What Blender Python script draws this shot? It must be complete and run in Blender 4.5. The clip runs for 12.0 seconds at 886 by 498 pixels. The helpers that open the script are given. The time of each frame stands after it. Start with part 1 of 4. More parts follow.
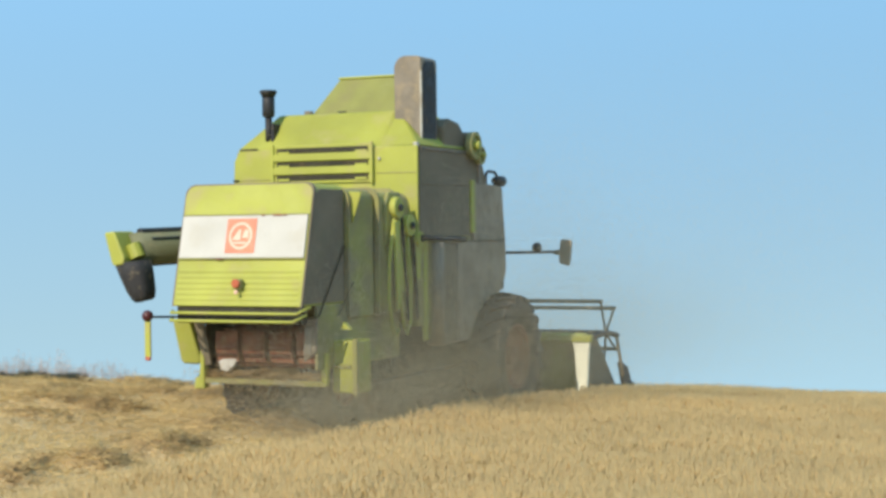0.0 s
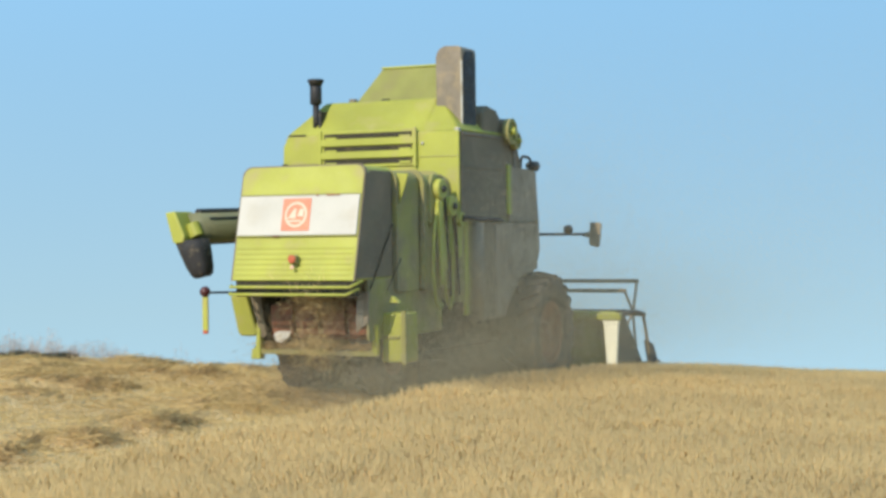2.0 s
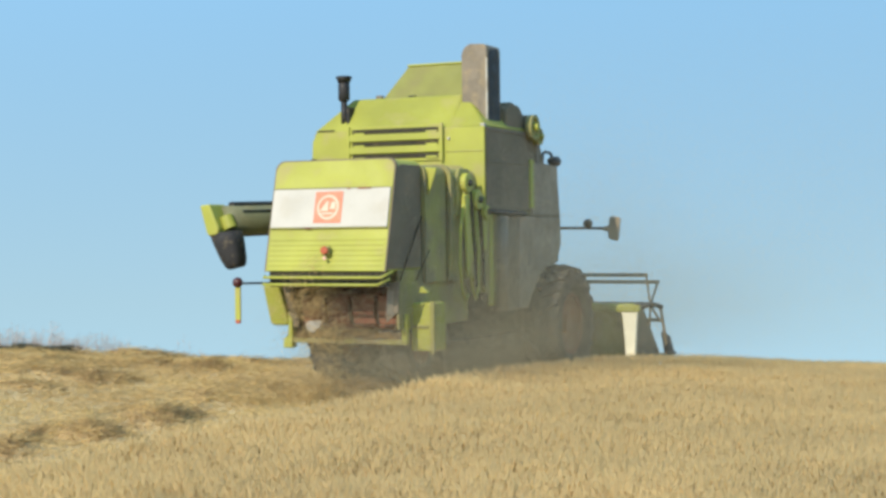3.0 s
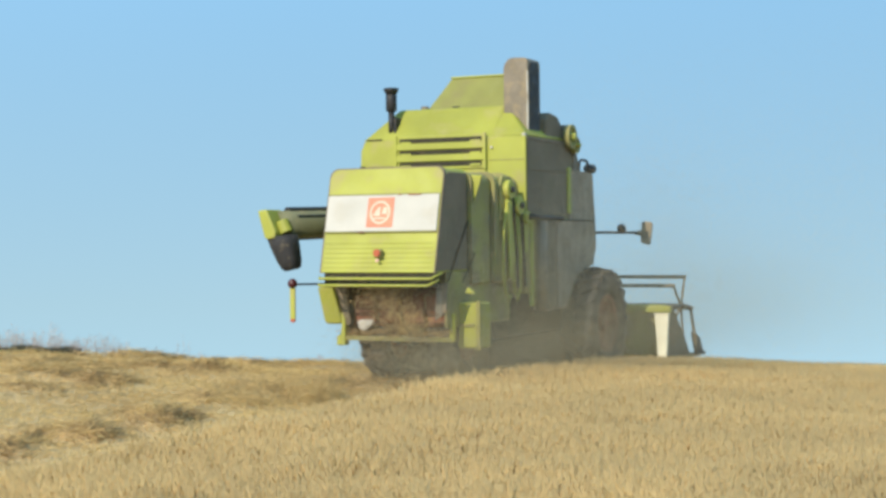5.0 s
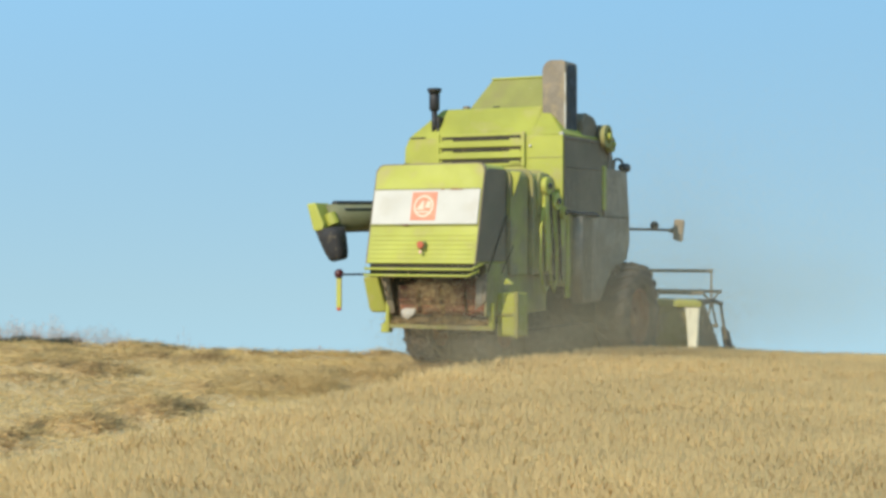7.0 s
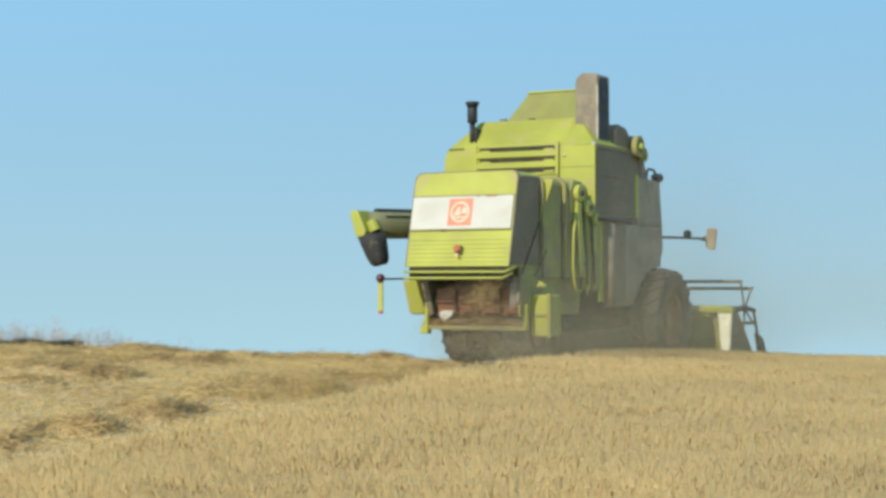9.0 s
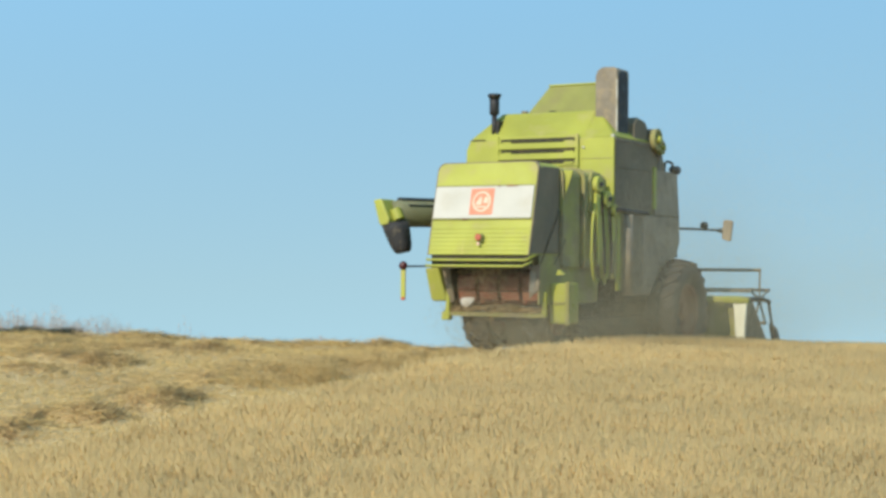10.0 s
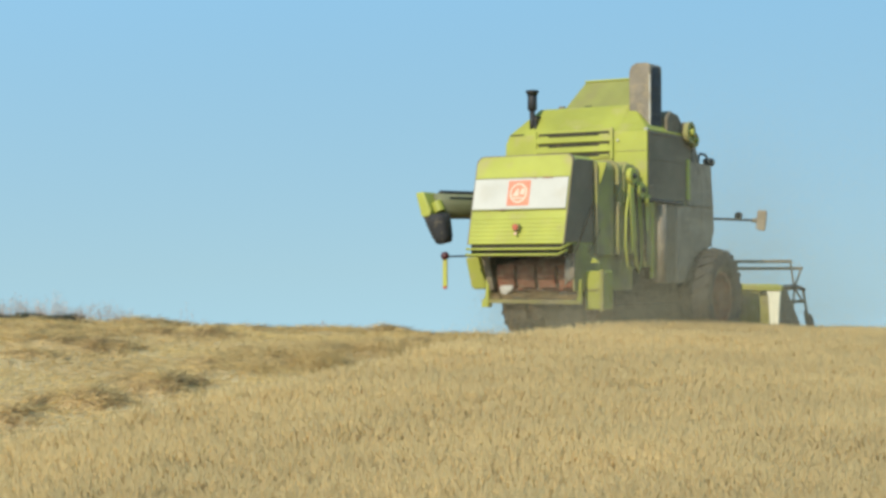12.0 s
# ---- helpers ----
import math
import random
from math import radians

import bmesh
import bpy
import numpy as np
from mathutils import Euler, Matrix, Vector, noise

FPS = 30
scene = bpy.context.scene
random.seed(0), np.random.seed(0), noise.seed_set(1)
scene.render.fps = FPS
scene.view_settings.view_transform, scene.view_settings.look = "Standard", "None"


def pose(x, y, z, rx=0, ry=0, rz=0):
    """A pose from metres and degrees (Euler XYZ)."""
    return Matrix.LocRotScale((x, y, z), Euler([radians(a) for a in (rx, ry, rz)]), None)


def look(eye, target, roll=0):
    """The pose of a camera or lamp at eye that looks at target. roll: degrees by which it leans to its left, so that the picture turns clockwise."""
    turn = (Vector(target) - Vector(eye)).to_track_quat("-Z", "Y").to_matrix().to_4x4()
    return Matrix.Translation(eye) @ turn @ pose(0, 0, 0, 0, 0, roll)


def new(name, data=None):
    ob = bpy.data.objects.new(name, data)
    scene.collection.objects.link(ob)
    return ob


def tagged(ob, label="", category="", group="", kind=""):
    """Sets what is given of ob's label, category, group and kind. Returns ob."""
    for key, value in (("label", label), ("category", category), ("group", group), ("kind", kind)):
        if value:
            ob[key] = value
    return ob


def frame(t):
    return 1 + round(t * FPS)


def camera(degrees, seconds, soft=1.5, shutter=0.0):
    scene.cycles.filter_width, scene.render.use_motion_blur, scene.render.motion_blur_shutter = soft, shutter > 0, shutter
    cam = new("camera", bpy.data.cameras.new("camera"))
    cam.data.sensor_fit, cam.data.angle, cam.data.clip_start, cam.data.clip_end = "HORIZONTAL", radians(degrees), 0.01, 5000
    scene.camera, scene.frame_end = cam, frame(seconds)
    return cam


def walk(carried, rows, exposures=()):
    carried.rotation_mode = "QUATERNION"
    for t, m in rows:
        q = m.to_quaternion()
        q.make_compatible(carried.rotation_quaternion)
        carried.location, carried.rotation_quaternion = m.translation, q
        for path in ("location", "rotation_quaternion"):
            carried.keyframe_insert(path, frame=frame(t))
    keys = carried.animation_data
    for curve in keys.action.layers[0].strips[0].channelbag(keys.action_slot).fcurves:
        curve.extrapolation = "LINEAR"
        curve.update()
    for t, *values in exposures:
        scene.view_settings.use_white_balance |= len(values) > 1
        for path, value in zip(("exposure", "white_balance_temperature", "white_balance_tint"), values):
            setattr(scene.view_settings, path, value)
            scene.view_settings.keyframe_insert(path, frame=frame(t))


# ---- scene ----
EYE = (0.0, 0.0, 1.45)
CAMERA_ROWS = [  # seconds, yaw, pitch, roll
    (0.0, 0.289, 2.470, -0.143),
    (0.5, -0.161, 1.761, -0.143),
    (1.0, -0.065, 1.632, -0.142),
    (1.5, -0.031, 1.495, -0.137),
    (2.0, -0.048, 1.693, -0.106),
    (2.5, 0.034, 1.707, -0.129),
    (3.0, 0.048, 1.409, -0.012),
    (5.0, 0.031, 1.468, -0.003),
    (5.5, 0.000, 1.500, -0.000),
    (6.0, 0.000, 1.532, -0.001),
    (6.5, 0.000, 1.268, 0.042),
    (7.0, 0.031, 1.122, 0.061),
    (9.0, 0.096, 1.200, 0.081),
    (9.5, 0.063, 0.889, 0.110),
    (10.0, 0.064, 0.736, 0.156),
    (10.5, 0.096, 0.443, 0.166),
    (11.0, 0.130, 0.455, 0.213),
    (11.5, 0.128, 0.058, 0.309),
    (12.0, 0.128, 0.194, 0.307),
]
MACHINE_ROWS = [  # seconds, place of the base, turn
    (0.0, -1.947, 14.356, 0.310, 3.10, 0.56, -24.55),
    (0.5, -1.825, 14.586, 0.321, 3.16, 0.44, -24.88),
    (1.0, -1.672, 14.829, 0.342, 2.96, 0.32, -24.71),
    (1.5, -1.555, 15.042, 0.360, 2.59, 0.35, -25.04),
    (2.0, -1.431, 15.260, 0.364, 2.42, 0.20, -25.16),
    (2.5, -1.306, 15.490, 0.377, 2.37, 0.07, -25.25),
    (3.0, -1.178, 15.718, 0.388, 2.11, 0.26, -25.20),
    (5.0, -0.684, 16.678, 0.399, 1.95, 0.28, -25.88),
    (5.5, -0.558, 16.902, 0.403, 1.82, 0.40, -25.94),
    (6.0, -0.439, 17.105, 0.409, 1.40, 0.75, -26.30),
    (6.5, -0.339, 17.312, 0.408, 1.36, 0.82, -26.65),
    (7.0, -0.246, 17.517, 0.407, 1.22, 0.70, -27.15),
    (9.0, 0.158, 18.309, 0.404, 0.35, 0.05, -29.25),
    (9.5, 0.299, 18.558, 0.399, 0.26, 0.25, -29.38),
    (10.0, 0.415, 18.782, 0.399, -0.08, 0.59, -29.96),
    (10.5, 0.509, 18.975, 0.391, -0.25, 0.75, -30.75),
    (11.0, 0.651, 19.192, 0.382, -0.28, 0.43, -31.01),
    (11.5, 0.762, 19.398, 0.364, -0.25, 0.16, -31.61),
    (12.0, 0.892, 19.589, 0.354, -0.44, -0.04, -32.06),
]
cam = camera(32.0, 12.0, soft=3.2)
walk(cam, [(t, pose(*EYE, 90 + pitch, roll, yaw)) for t, yaw, pitch, roll in CAMERA_ROWS], exposures=[(0, 0.76, 6430, 10.2), (5.5, 0.77, 6460, 9.2), (9, 0.73, 6450, 6.5), (12, 0.71, 6450, 5.8)])

# ---- world and sun ----
SUN_FROM = Vector((-0.55, -0.835, 0.0)).normalized()
SUN_HEIGHT = radians(31)
world = bpy.data.worlds.new("summer_sky")
scene.world = world
world.use_nodes = True
sky = world.node_tree.nodes.new("ShaderNodeTexSky")
sky.sky_type, sky.sun_disc = "NISHITA", False
sky.sun_elevation, sky.sun_rotation = SUN_HEIGHT, math.atan2(SUN_FROM.x, SUN_FROM.y)
sky.air_density, sky.dust_density, sky.ozone_density, sky.altitude = 1.0, 0.5, 0.3, 100
lift = world.node_tree.nodes.new("ShaderNodeMapping")  # the hill hides the lowest, whitest band of sky
lift.inputs["Location"].default_value = (0, 0, 0.75)
world.node_tree.links.new(world.node_tree.nodes.new("ShaderNodeTexCoord").outputs["Generated"], lift.inputs["Vector"])
world.node_tree.links.new(lift.outputs[0], sky.inputs["Vector"])
back = world.node_tree.nodes["Background"]
back.inputs["Strength"].default_value = 0.15
haze = world.node_tree.nodes.new("ShaderNodeMix")  # summer haze: the blue pales softly towards the horizon
haze.data_type = "RGBA"
haze.inputs[6].default_value, haze.inputs[7].default_value = (2.17, 2.07, 1.42, 1), (1.86, 2.23, 1.86, 1)
height = world.node_tree.nodes.new("ShaderNodeSeparateXYZ")
climb = world.node_tree.nodes.new("ShaderNodeMapRange")
climb.inputs["From Min"].default_value, climb.inputs["From Max"].default_value = -0.01, 0.19
world.node_tree.links.new(lift.inputs["Vector"].links[0].from_socket, height.inputs[0])
world.node_tree.links.new(height.outputs["Z"], climb.inputs["Value"])
world.node_tree.links.new(climb.outputs[0], haze.inputs[0])
tint = world.node_tree.nodes.new("ShaderNodeMix")
tint.data_type, tint.blend_type = "RGBA", "MULTIPLY"
tint.inputs[0].default_value = 1.0
world.node_tree.links.new(haze.outputs[2], tint.inputs[7])
world.node_tree.links.new(sky.outputs[0], tint.inputs[6])
world.node_tree.links.new(tint.outputs[2], back.inputs["Color"])
sun = new("sun", bpy.data.lights.new("sun", "SUN"))
sun.data.energy, sun.data.angle, sun.data.color = 2.9, radians(0.5), (1.0, 0.88, 0.70)
to_sun = SUN_FROM * math.cos(SUN_HEIGHT) + Vector((0, 0, math.sin(SUN_HEIGHT)))
sun.matrix_world = look(to_sun * 50, (0, 0, 0))


# ---- materials ----
def material(name, color, rough=0.6, metal=0.0, dirt=None, dirt_amount=0.0, grain=60.0, patch=3.0, spread=0.15, bump=0.0,
             island=0.0, coat=0.0, glow_through=0.0):
    """Paint, metal, straw or soil: fine grain and broad patches over a base colour, with dirt lying on it in spots."""
    m = bpy.data.materials.new(name)
    m.use_nodes = True
    n, link = m.node_tree.nodes, m.node_tree.links.new
    bsdf = n["Principled BSDF"]
    bsdf.inputs["Roughness"].default_value, bsdf.inputs["Metallic"].default_value = rough, metal
    bsdf.inputs["Coat Weight"].default_value = coat
    where = n.new("ShaderNodeTexCoord").outputs["Object"]

    def cloud(scale, detail=4.0):
        tex = n.new("ShaderNodeTexNoise")
        tex.inputs["Scale"].default_value, tex.inputs["Detail"].default_value = scale, detail
        link(where, tex.inputs["Vector"])
        return tex.outputs["Fac"]

    def mix(kind, fac, a, b):
        node = n.new("ShaderNodeMix")
        node.data_type, node.blend_type = "RGBA", kind
        for key, value in (("Factor", fac), ("A", a), ("B", b)):
            slot = next(i for i in node.inputs if i.name == key and (i.type == ("VALUE" if key == "Factor" else "RGBA")))
            if isinstance(value, (tuple, float, int)):
                slot.default_value = value
            else:
                link(value, slot)
        return next(o for o in node.outputs if o.type == "RGBA")

    def ramp(src, lo, hi, a, b):
        node = n.new("ShaderNodeMapRange")
        for i, v in enumerate((lo, hi, a, b)):
            node.inputs[i + 1].default_value = v
        link(src, node.inputs[0])
        return node.outputs[0]

    dark = tuple(c * (1 - spread) for c in color) + (1,)
    light = tuple(min(1, c * (1 + spread)) for c in color) + (1,)
    col = mix("MIX", ramp(cloud(patch), 0.35, 0.65, 0, 1), dark, light)
    col = mix("MULTIPLY", ramp(cloud(grain, 2), 0.3, 0.7, 0, 0.5), col, tuple(1 - spread for _ in range(3)) + (1,))
    if island:
        geo = n.new("ShaderNodeNewGeometry")
        col = mix("MULTIPLY", ramp(geo.outputs["Random Per Island"], 0, 1, 0, 1), col, (1 - island, 1 - island * 1.05, 1 - island * 1.15, 1))
    if dirt:
        spots = ramp(cloud(patch * 2.3, 8), 0.62 - dirt_amount * 0.4, 0.85 - dirt_amount * 0.4, 0, min(1, 0.3 + dirt_amount))
        col = mix("MIX", spots, col, tuple(dirt) + (1,))
        rougher = ramp(cloud(patch * 2.3, 8), 0.4, 0.7, rough, min(1, rough + 0.3))
        link(rougher, bsdf.inputs["Roughness"])
    link(col, bsdf.inputs["Base Color"])
    if glow_through:
        thin = n.new("ShaderNodeBsdfTranslucent")
        link(col, thin.inputs["Color"])
        both = n.new("ShaderNodeMixShader")
        both.inputs[0].default_value = glow_through
        link(bsdf.outputs[0], both.inputs[1])
        link(thin.outputs[0], both.inputs[2])
        link(both.outputs[0], n["Material Output"].inputs["Surface"])
    if bump:
        b = n.new("ShaderNodeBump")
        b.inputs["Strength"].default_value, b.inputs["Distance"].default_value = 0.6, bump
        link(cloud(grain, 3), b.inputs["Height"])
        link(b.outputs[0], bsdf.inputs["Normal"])
    return m


DUST = (0.36, 0.29, 0.18)
M_GREEN = material("lime_paint", (0.338, 0.353, 0.052), 0.5, 0, DUST, 0.24, 40, 1.6, 0.10, coat=0.05)
M_DUSTY = material("dusty_lime_paint", (0.285, 0.275, 0.08), 0.75, 0, (0.22, 0.19, 0.12), 0.55, 30, 1.3, 0.18)
# a darker lime than the main paint
M_DECK = material("darker_lime_paint", (0.285, 0.292, 0.04), 0.6, 0, DUST, 0.20, 40, 1.4, 0.12)
M_TANK = material("dust_dulled_lime_paint", (0.205, 0.21, 0.055), 0.7, 0, (0.20, 0.175, 0.09), 0.3, 40, 1.4, 0.14)
M_PANEL = material("pale_dust_coated_panel", (0.275, 0.228, 0.165), 0.7, 0, (0.20, 0.16, 0.11), 0.3, 35, 2.5, 0.16)
M_TUBE = material("dull_olive_paint", (0.135, 0.14, 0.075), 0.6, 0, DUST, 0.15, 40, 2.0, 0.15)
M_SIDE = material("grey_brown_panel", (0.175, 0.142, 0.095), 0.8, 0, (0.17, 0.15, 0.10), 0.35, 35, 1.5, 0.15)
M_GREY = material("galvanised_housing", (0.19, 0.16, 0.122), 0.55, 0.15, DUST, 0.3, 30, 4.0, 0.22)
M_WHITE = material("white_paint", (0.47, 0.46, 0.425), 0.55, 0, (0.42, 0.37, 0.28), 0.12, 40, 2.0, 0.06)
M_RED = material("red_paint", (0.66, 0.215, 0.13), 0.5, 0, DUST, 0.12, 60, 5.0, 0.1)
M_PALE = material("pale_paint", (0.70, 0.46, 0.36), 0.5, 0, None, 0, 60, 5.0, 0.08)
M_LAMP = material("red_lens", (0.42, 0.10, 0.05), 0.2, 0, None, 0, 60, 6.0, 0.1, coat=0.5)
M_BLACK = material("black_iron", (0.025, 0.025, 0.028), 0.5, 0.3, DUST, 0.1, 50, 6.0, 0.2)
M_RUBBER = material("black_rubber", (0.022, 0.022, 0.024), 0.75, 0, DUST, 0.12, 40, 5.0, 0.2)
M_TYRE = material("dusty_tyre", (0.05, 0.047, 0.042), 0.9, 0, (0.16, 0.13, 0.09), 0.2, 30, 4.0, 0.2, 0.004)
# near-black that puts the shade of hollows and underside into the colour
M_HOLLOW = material("near_black_shade_tone", (0.035, 0.032, 0.02), 0.9, 0, (0.12, 0.09, 0.05), 0.2, 20, 3.0, 0.2)
M_RUST = material("rusty_red_steel", (0.22, 0.085, 0.05), 0.8, 0, (0.2, 0.14, 0.08), 0.3, 30, 5.0, 0.3)
M_STEEL = material("bare_steel", (0.45, 0.43, 0.38), 0.45, 0.6, DUST, 0.25, 40, 5.0, 0.2)
M_SHEET = material("scoured_end_sheet", (0.85, 0.83, 0.66), 0.3, 0.0, DUST, 0.08, 40, 3.0, 0.08)
M_SOIL = material("stubble_soil", (0.56, 0.405, 0.20), 0.95, 0, (0.43, 0.305, 0.145), 0.4, 25, 1.1, 0.18, 0.04)
M_WHEAT = material("ripe_wheat", (0.945, 0.772, 0.455), 0.8, 0, None, 0, 2.0, 0.35, 0.06, island=0.17, glow_through=0.65)
M_STRAW = material("cut_straw", (0.95, 0.725, 0.36), 0.75, 0, None, 0, 3.0, 0.5, 0.10, island=0.28, glow_through=0.45)
M_HEAP = material("matted_straw", (0.66, 0.485, 0.255), 0.85, 0, None, 0, 3.0, 0.5, 0.15, island=0.4, glow_through=0.4)
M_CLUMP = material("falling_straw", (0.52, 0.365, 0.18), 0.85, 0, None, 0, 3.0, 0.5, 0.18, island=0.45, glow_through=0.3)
M_WEED = material("dry_weeds", (0.075, 0.072, 0.04), 0.9, 0, None, 0, 3.0, 0.8, 0.25, island=0.5)
M_SEED = material("pale_grass_heads", (0.60, 0.48, 0.41), 0.9, 0, None, 0, 3.0, 0.8, 0.2, island=0.4)
M_DUSTMOTE = material("grain_dust", (0.455, 0.41, 0.29), 1.0, 0, None, 0, 3.0, 0.8, 0.05, glow_through=0.5)


# ---- mesh helpers ----
LIFT = 1.22  # height of the hood's lower edge over the ground


def part(name, bm, mat, parent, label="", lift=0.0, smooth=False):
    bmesh.ops.recalc_face_normals(bm, faces=bm.faces)
    if lift:
        bmesh.ops.translate(bm, vec=(0, 0, lift), verts=bm.verts)
    me = bpy.data.meshes.new(name)
    bm.to_mesh(me)
    bm.free()
    me.materials.append(mat)
    if smooth:
        for p in me.polygons:
            p.use_smooth = True
    ob = new(name, me)
    ob.parent = parent
    if label:
        ob["label"] = label
    return ob


def bevel(bm, r, seg=2, edges=None):
    if r:
        bmesh.ops.bevel(bm, geom=edges or bm.edges[:], offset=r, segments=seg, affect="EDGES", profile=0.5, clamp_overlap=True)
    return bm


def box(x0, x1, y0, y1, z0, z1, r=0.01, seg=2, bm=None):
    made = bmesh.new()
    bmesh.ops.create_cube(made, size=1, matrix=Matrix.Translation(((x0 + x1) / 2, (y0 + y1) / 2, (z0 + z1) / 2)) @ Matrix.Diagonal((x1 - x0, y1 - y0, z1 - z0, 1)))
    bevel(made, r, seg)
    if bm is None:
        return made
    return join(bm, made)


def join(bm, other):
    me = bpy.data.meshes.new("joined")
    other.to_mesh(me)
    other.free()
    bm.from_mesh(me)
    bpy.data.meshes.remove(me)
    return bm


def loft(rings, close=True):
    """Skins rings of equally many points, and caps both ends."""
    bm = bmesh.new()
    vs = [[bm.verts.new(p) for p in ring] for ring in rings]
    n = len(rings[0])
    for a, b in zip(vs, vs[1:]):
        for i in range(n):
            bm.faces.new((a[i], a[(i + 1) % n], b[(i + 1) % n], b[i]))
    if close:
        bm.faces.new(vs[0])
        bm.faces.new(vs[-1])
    return bm


def prism_x(outline, x0, x1, r=0.01, seg=2):
    """An outline of (y, z) drawn out from x0 to x1."""
    return bevel(loft([[(x0, y, z) for y, z in outline], [(x1, y, z) for y, z in outline]]), r, seg)


def prism_y(outline, y0, y1, r=0.01, seg=2):
    return bevel(loft([[(x, y0, z) for x, z in outline], [(x, y1, z) for x, z in outline]]), r, seg)


def tube(points, r, sides=10, ends=True):
    pts = [Vector(p) for p in points]
    rings = []
    for i, p in enumerate(pts):
        d = (pts[min(i + 1, len(pts) - 1)] - pts[max(i - 1, 0)]).normalized()
        u = d.orthogonal().normalized() if not rings else (u - d * u.dot(d)).normalized()
        v = d.cross(u)
        rr = r[i] if isinstance(r, (list, tuple)) else r
        rings.append([p + (u * math.cos(k) + v * math.sin(k)) * rr for k in (math.tau * j / sides for j in range(sides))])
    return loft(rings, ends)


def lathe_x(profile, sides=32):
    """A wheel-like body turned round the x axis; profile of (x, radius), closed."""
    rings = []
    for k in range(sides):
        a = math.tau * k / sides
        rings.append([(x, r * math.cos(a), r * math.sin(a)) for x, r in profile])
    bm = bmesh.new()
    vs = [[bm.verts.new(p) for p in ring] for ring in rings]
    n = len(profile)
    for k in range(sides):
        a, b = vs[k], vs[(k + 1) % sides]
        for i in range(n):
            bm.faces.new((a[i], a[(i + 1) % n], b[(i + 1) % n], b[i]))
    return bm


def disc(x0, x1, y, z, r, sides=24, rim=0.008):
    return bevel(loft([[(x, y + r * math.cos(math.tau * k / sides), z + r * math.sin(math.tau * k / sides)) for k in range(sides)] for x in (x0, x1)]), rim, 1)


def smoothstep(a, b, v):
    t = np.clip((v - a) / (b - a), 0, 1)
    return t * t * (3 - 2 * t)


def from_arrays(name, verts, faces, mat):
    """A mesh out of an array of places and one of triangles."""
    me = bpy.data.meshes.new(name)
    me.vertices.add(len(verts))
    me.vertices.foreach_set("co", np.ascontiguousarray(verts, dtype=np.float32).ravel())
    n = faces.shape[1]
    me.loops.add(faces.size)
    me.loops.foreach_set("vertex_index", np.ascontiguousarray(faces, dtype=np.int32).ravel())
    me.polygons.add(len(faces))
    me.polygons.foreach_set("loop_start", np.arange(0, faces.size, n, dtype=np.int32))
    me.update()
    me.validate()
    me.materials.append(mat)
    return me


# ---- the field ----
PROFILE_Y = np.array([-4000, -200, -20, 0, 9, 12, 15, 18, 21, 24, 27, 31, 36, 60, 200, 900, 4000], dtype=float)
PROFILE_Z = np.array([-40, -6, -0.6, 0.0, 0.10, 0.20, 0.30, 0.36, 0.315, 0.13, -0.10, -0.45, -0.95, -3.4, -17, -72, -300], dtype=float)


def edge_of_crop(y):
    """x of the line along which the corn has been cut so far."""
    d = y - 19.4
    return 2.02 + 0.27 * (1 - smoothstep(12.6, 15.2, y)) + 0.456 * d + np.where(d > 0, 0.0605 * np.minimum(d, 6) ** 2, 0)


def lumps(x, y, scale, seed):
    r = np.random.RandomState(seed)
    out = 0
    for k in range(9):
        a, f, ph = r.uniform(0, math.tau), r.uniform(0.6, 1.8) / scale, r.uniform(0, math.tau)
        out = out + np.sin((x * math.cos(a) + y * math.sin(a)) * f * math.tau + ph)
    return out / 9 * 1.6


HEAPS = [  # matted heaps of straw: place, half width, half depth, height
    (-2.79, 12.05, 0.17, 0.26, 0.11), (-2.62, 11.95, 0.09, 0.16, 0.03), (-3.14, 11.95, 0.1, 0.22, 0.03), (-2.43, 13, 0.19, 0.3, 0.06), (-2.28, 12.98, 0.08, 0.2, 0.03),
    (-2.17, 13.4, 0.06, 0.2, 0.05), (-2.77, 13.6, 0.08, 0.2, 0.04), (-1.94, 15.1, 0.36, 0.25, 0.06), (-1.65, 15.4, 0.22, 0.17, 0.05), (-2.24, 14.5, 0.1, 0.25, 0.05),
    (-1.5, 16.5, 0.33, 0.28, 0.06), (-1.27, 16.95, 0.13, 0.3, 0.05), (-0.93, 17, 0.28, 0.22, 0.05), (-3.84, 16.1, 0.39, 0.28, 0.09), (-3.6, 15.9, 0.12, 0.25, 0.06),
    (-3.34, 16, 0.2, 0.19, 0.07), (-4.4, 16.7, 0.24, 0.22, 0.06), (-4.13, 15.2, 0.24, 0.19, 0.05), (-3.13, 11.2, 0.1, 0.2, 0.05), (-3.6, 19.2, 0.22, 0.22, 0.05),
    (-2.85, 18.6, 0.33, 0.22, 0.05), (-4.9, 19, 0.39, 0.22, 0.05), (-4.6, 22.6, 0.4, 0.4, 0.07), (-4, 22.5, 0.3, 0.4, 0.05), (-3.3, 22.4, 0.22, 0.4, 0.05), (-2.28, 22.3, 0.22, 0.3, 0.04),
    (-1.54, 22.2, 0.28, 0.3, 0.07), (-0.75, 22.2, 0.25, 0.3, 0.04), (0.2, 18.9, 0.28, 0.22, 0.05)]


def more_heaps():
    rng = np.random.RandomState(17)
    for k in range(60):
        y = rng.uniform(12.0, 24.5)
        x = float(edge_of_crop(np.array(y))) + rng.choice([-1.9, -2.4, -4.9, -5.6, -7.6, -8.4]) + rng.normal(0, 0.25)
        if abs(x) < 0.30 * y:
            HEAPS.append((x, y, rng.uniform(0.10, 0.30), rng.uniform(0.10, 0.22), rng.uniform(0.02, 0.05)))


more_heaps()


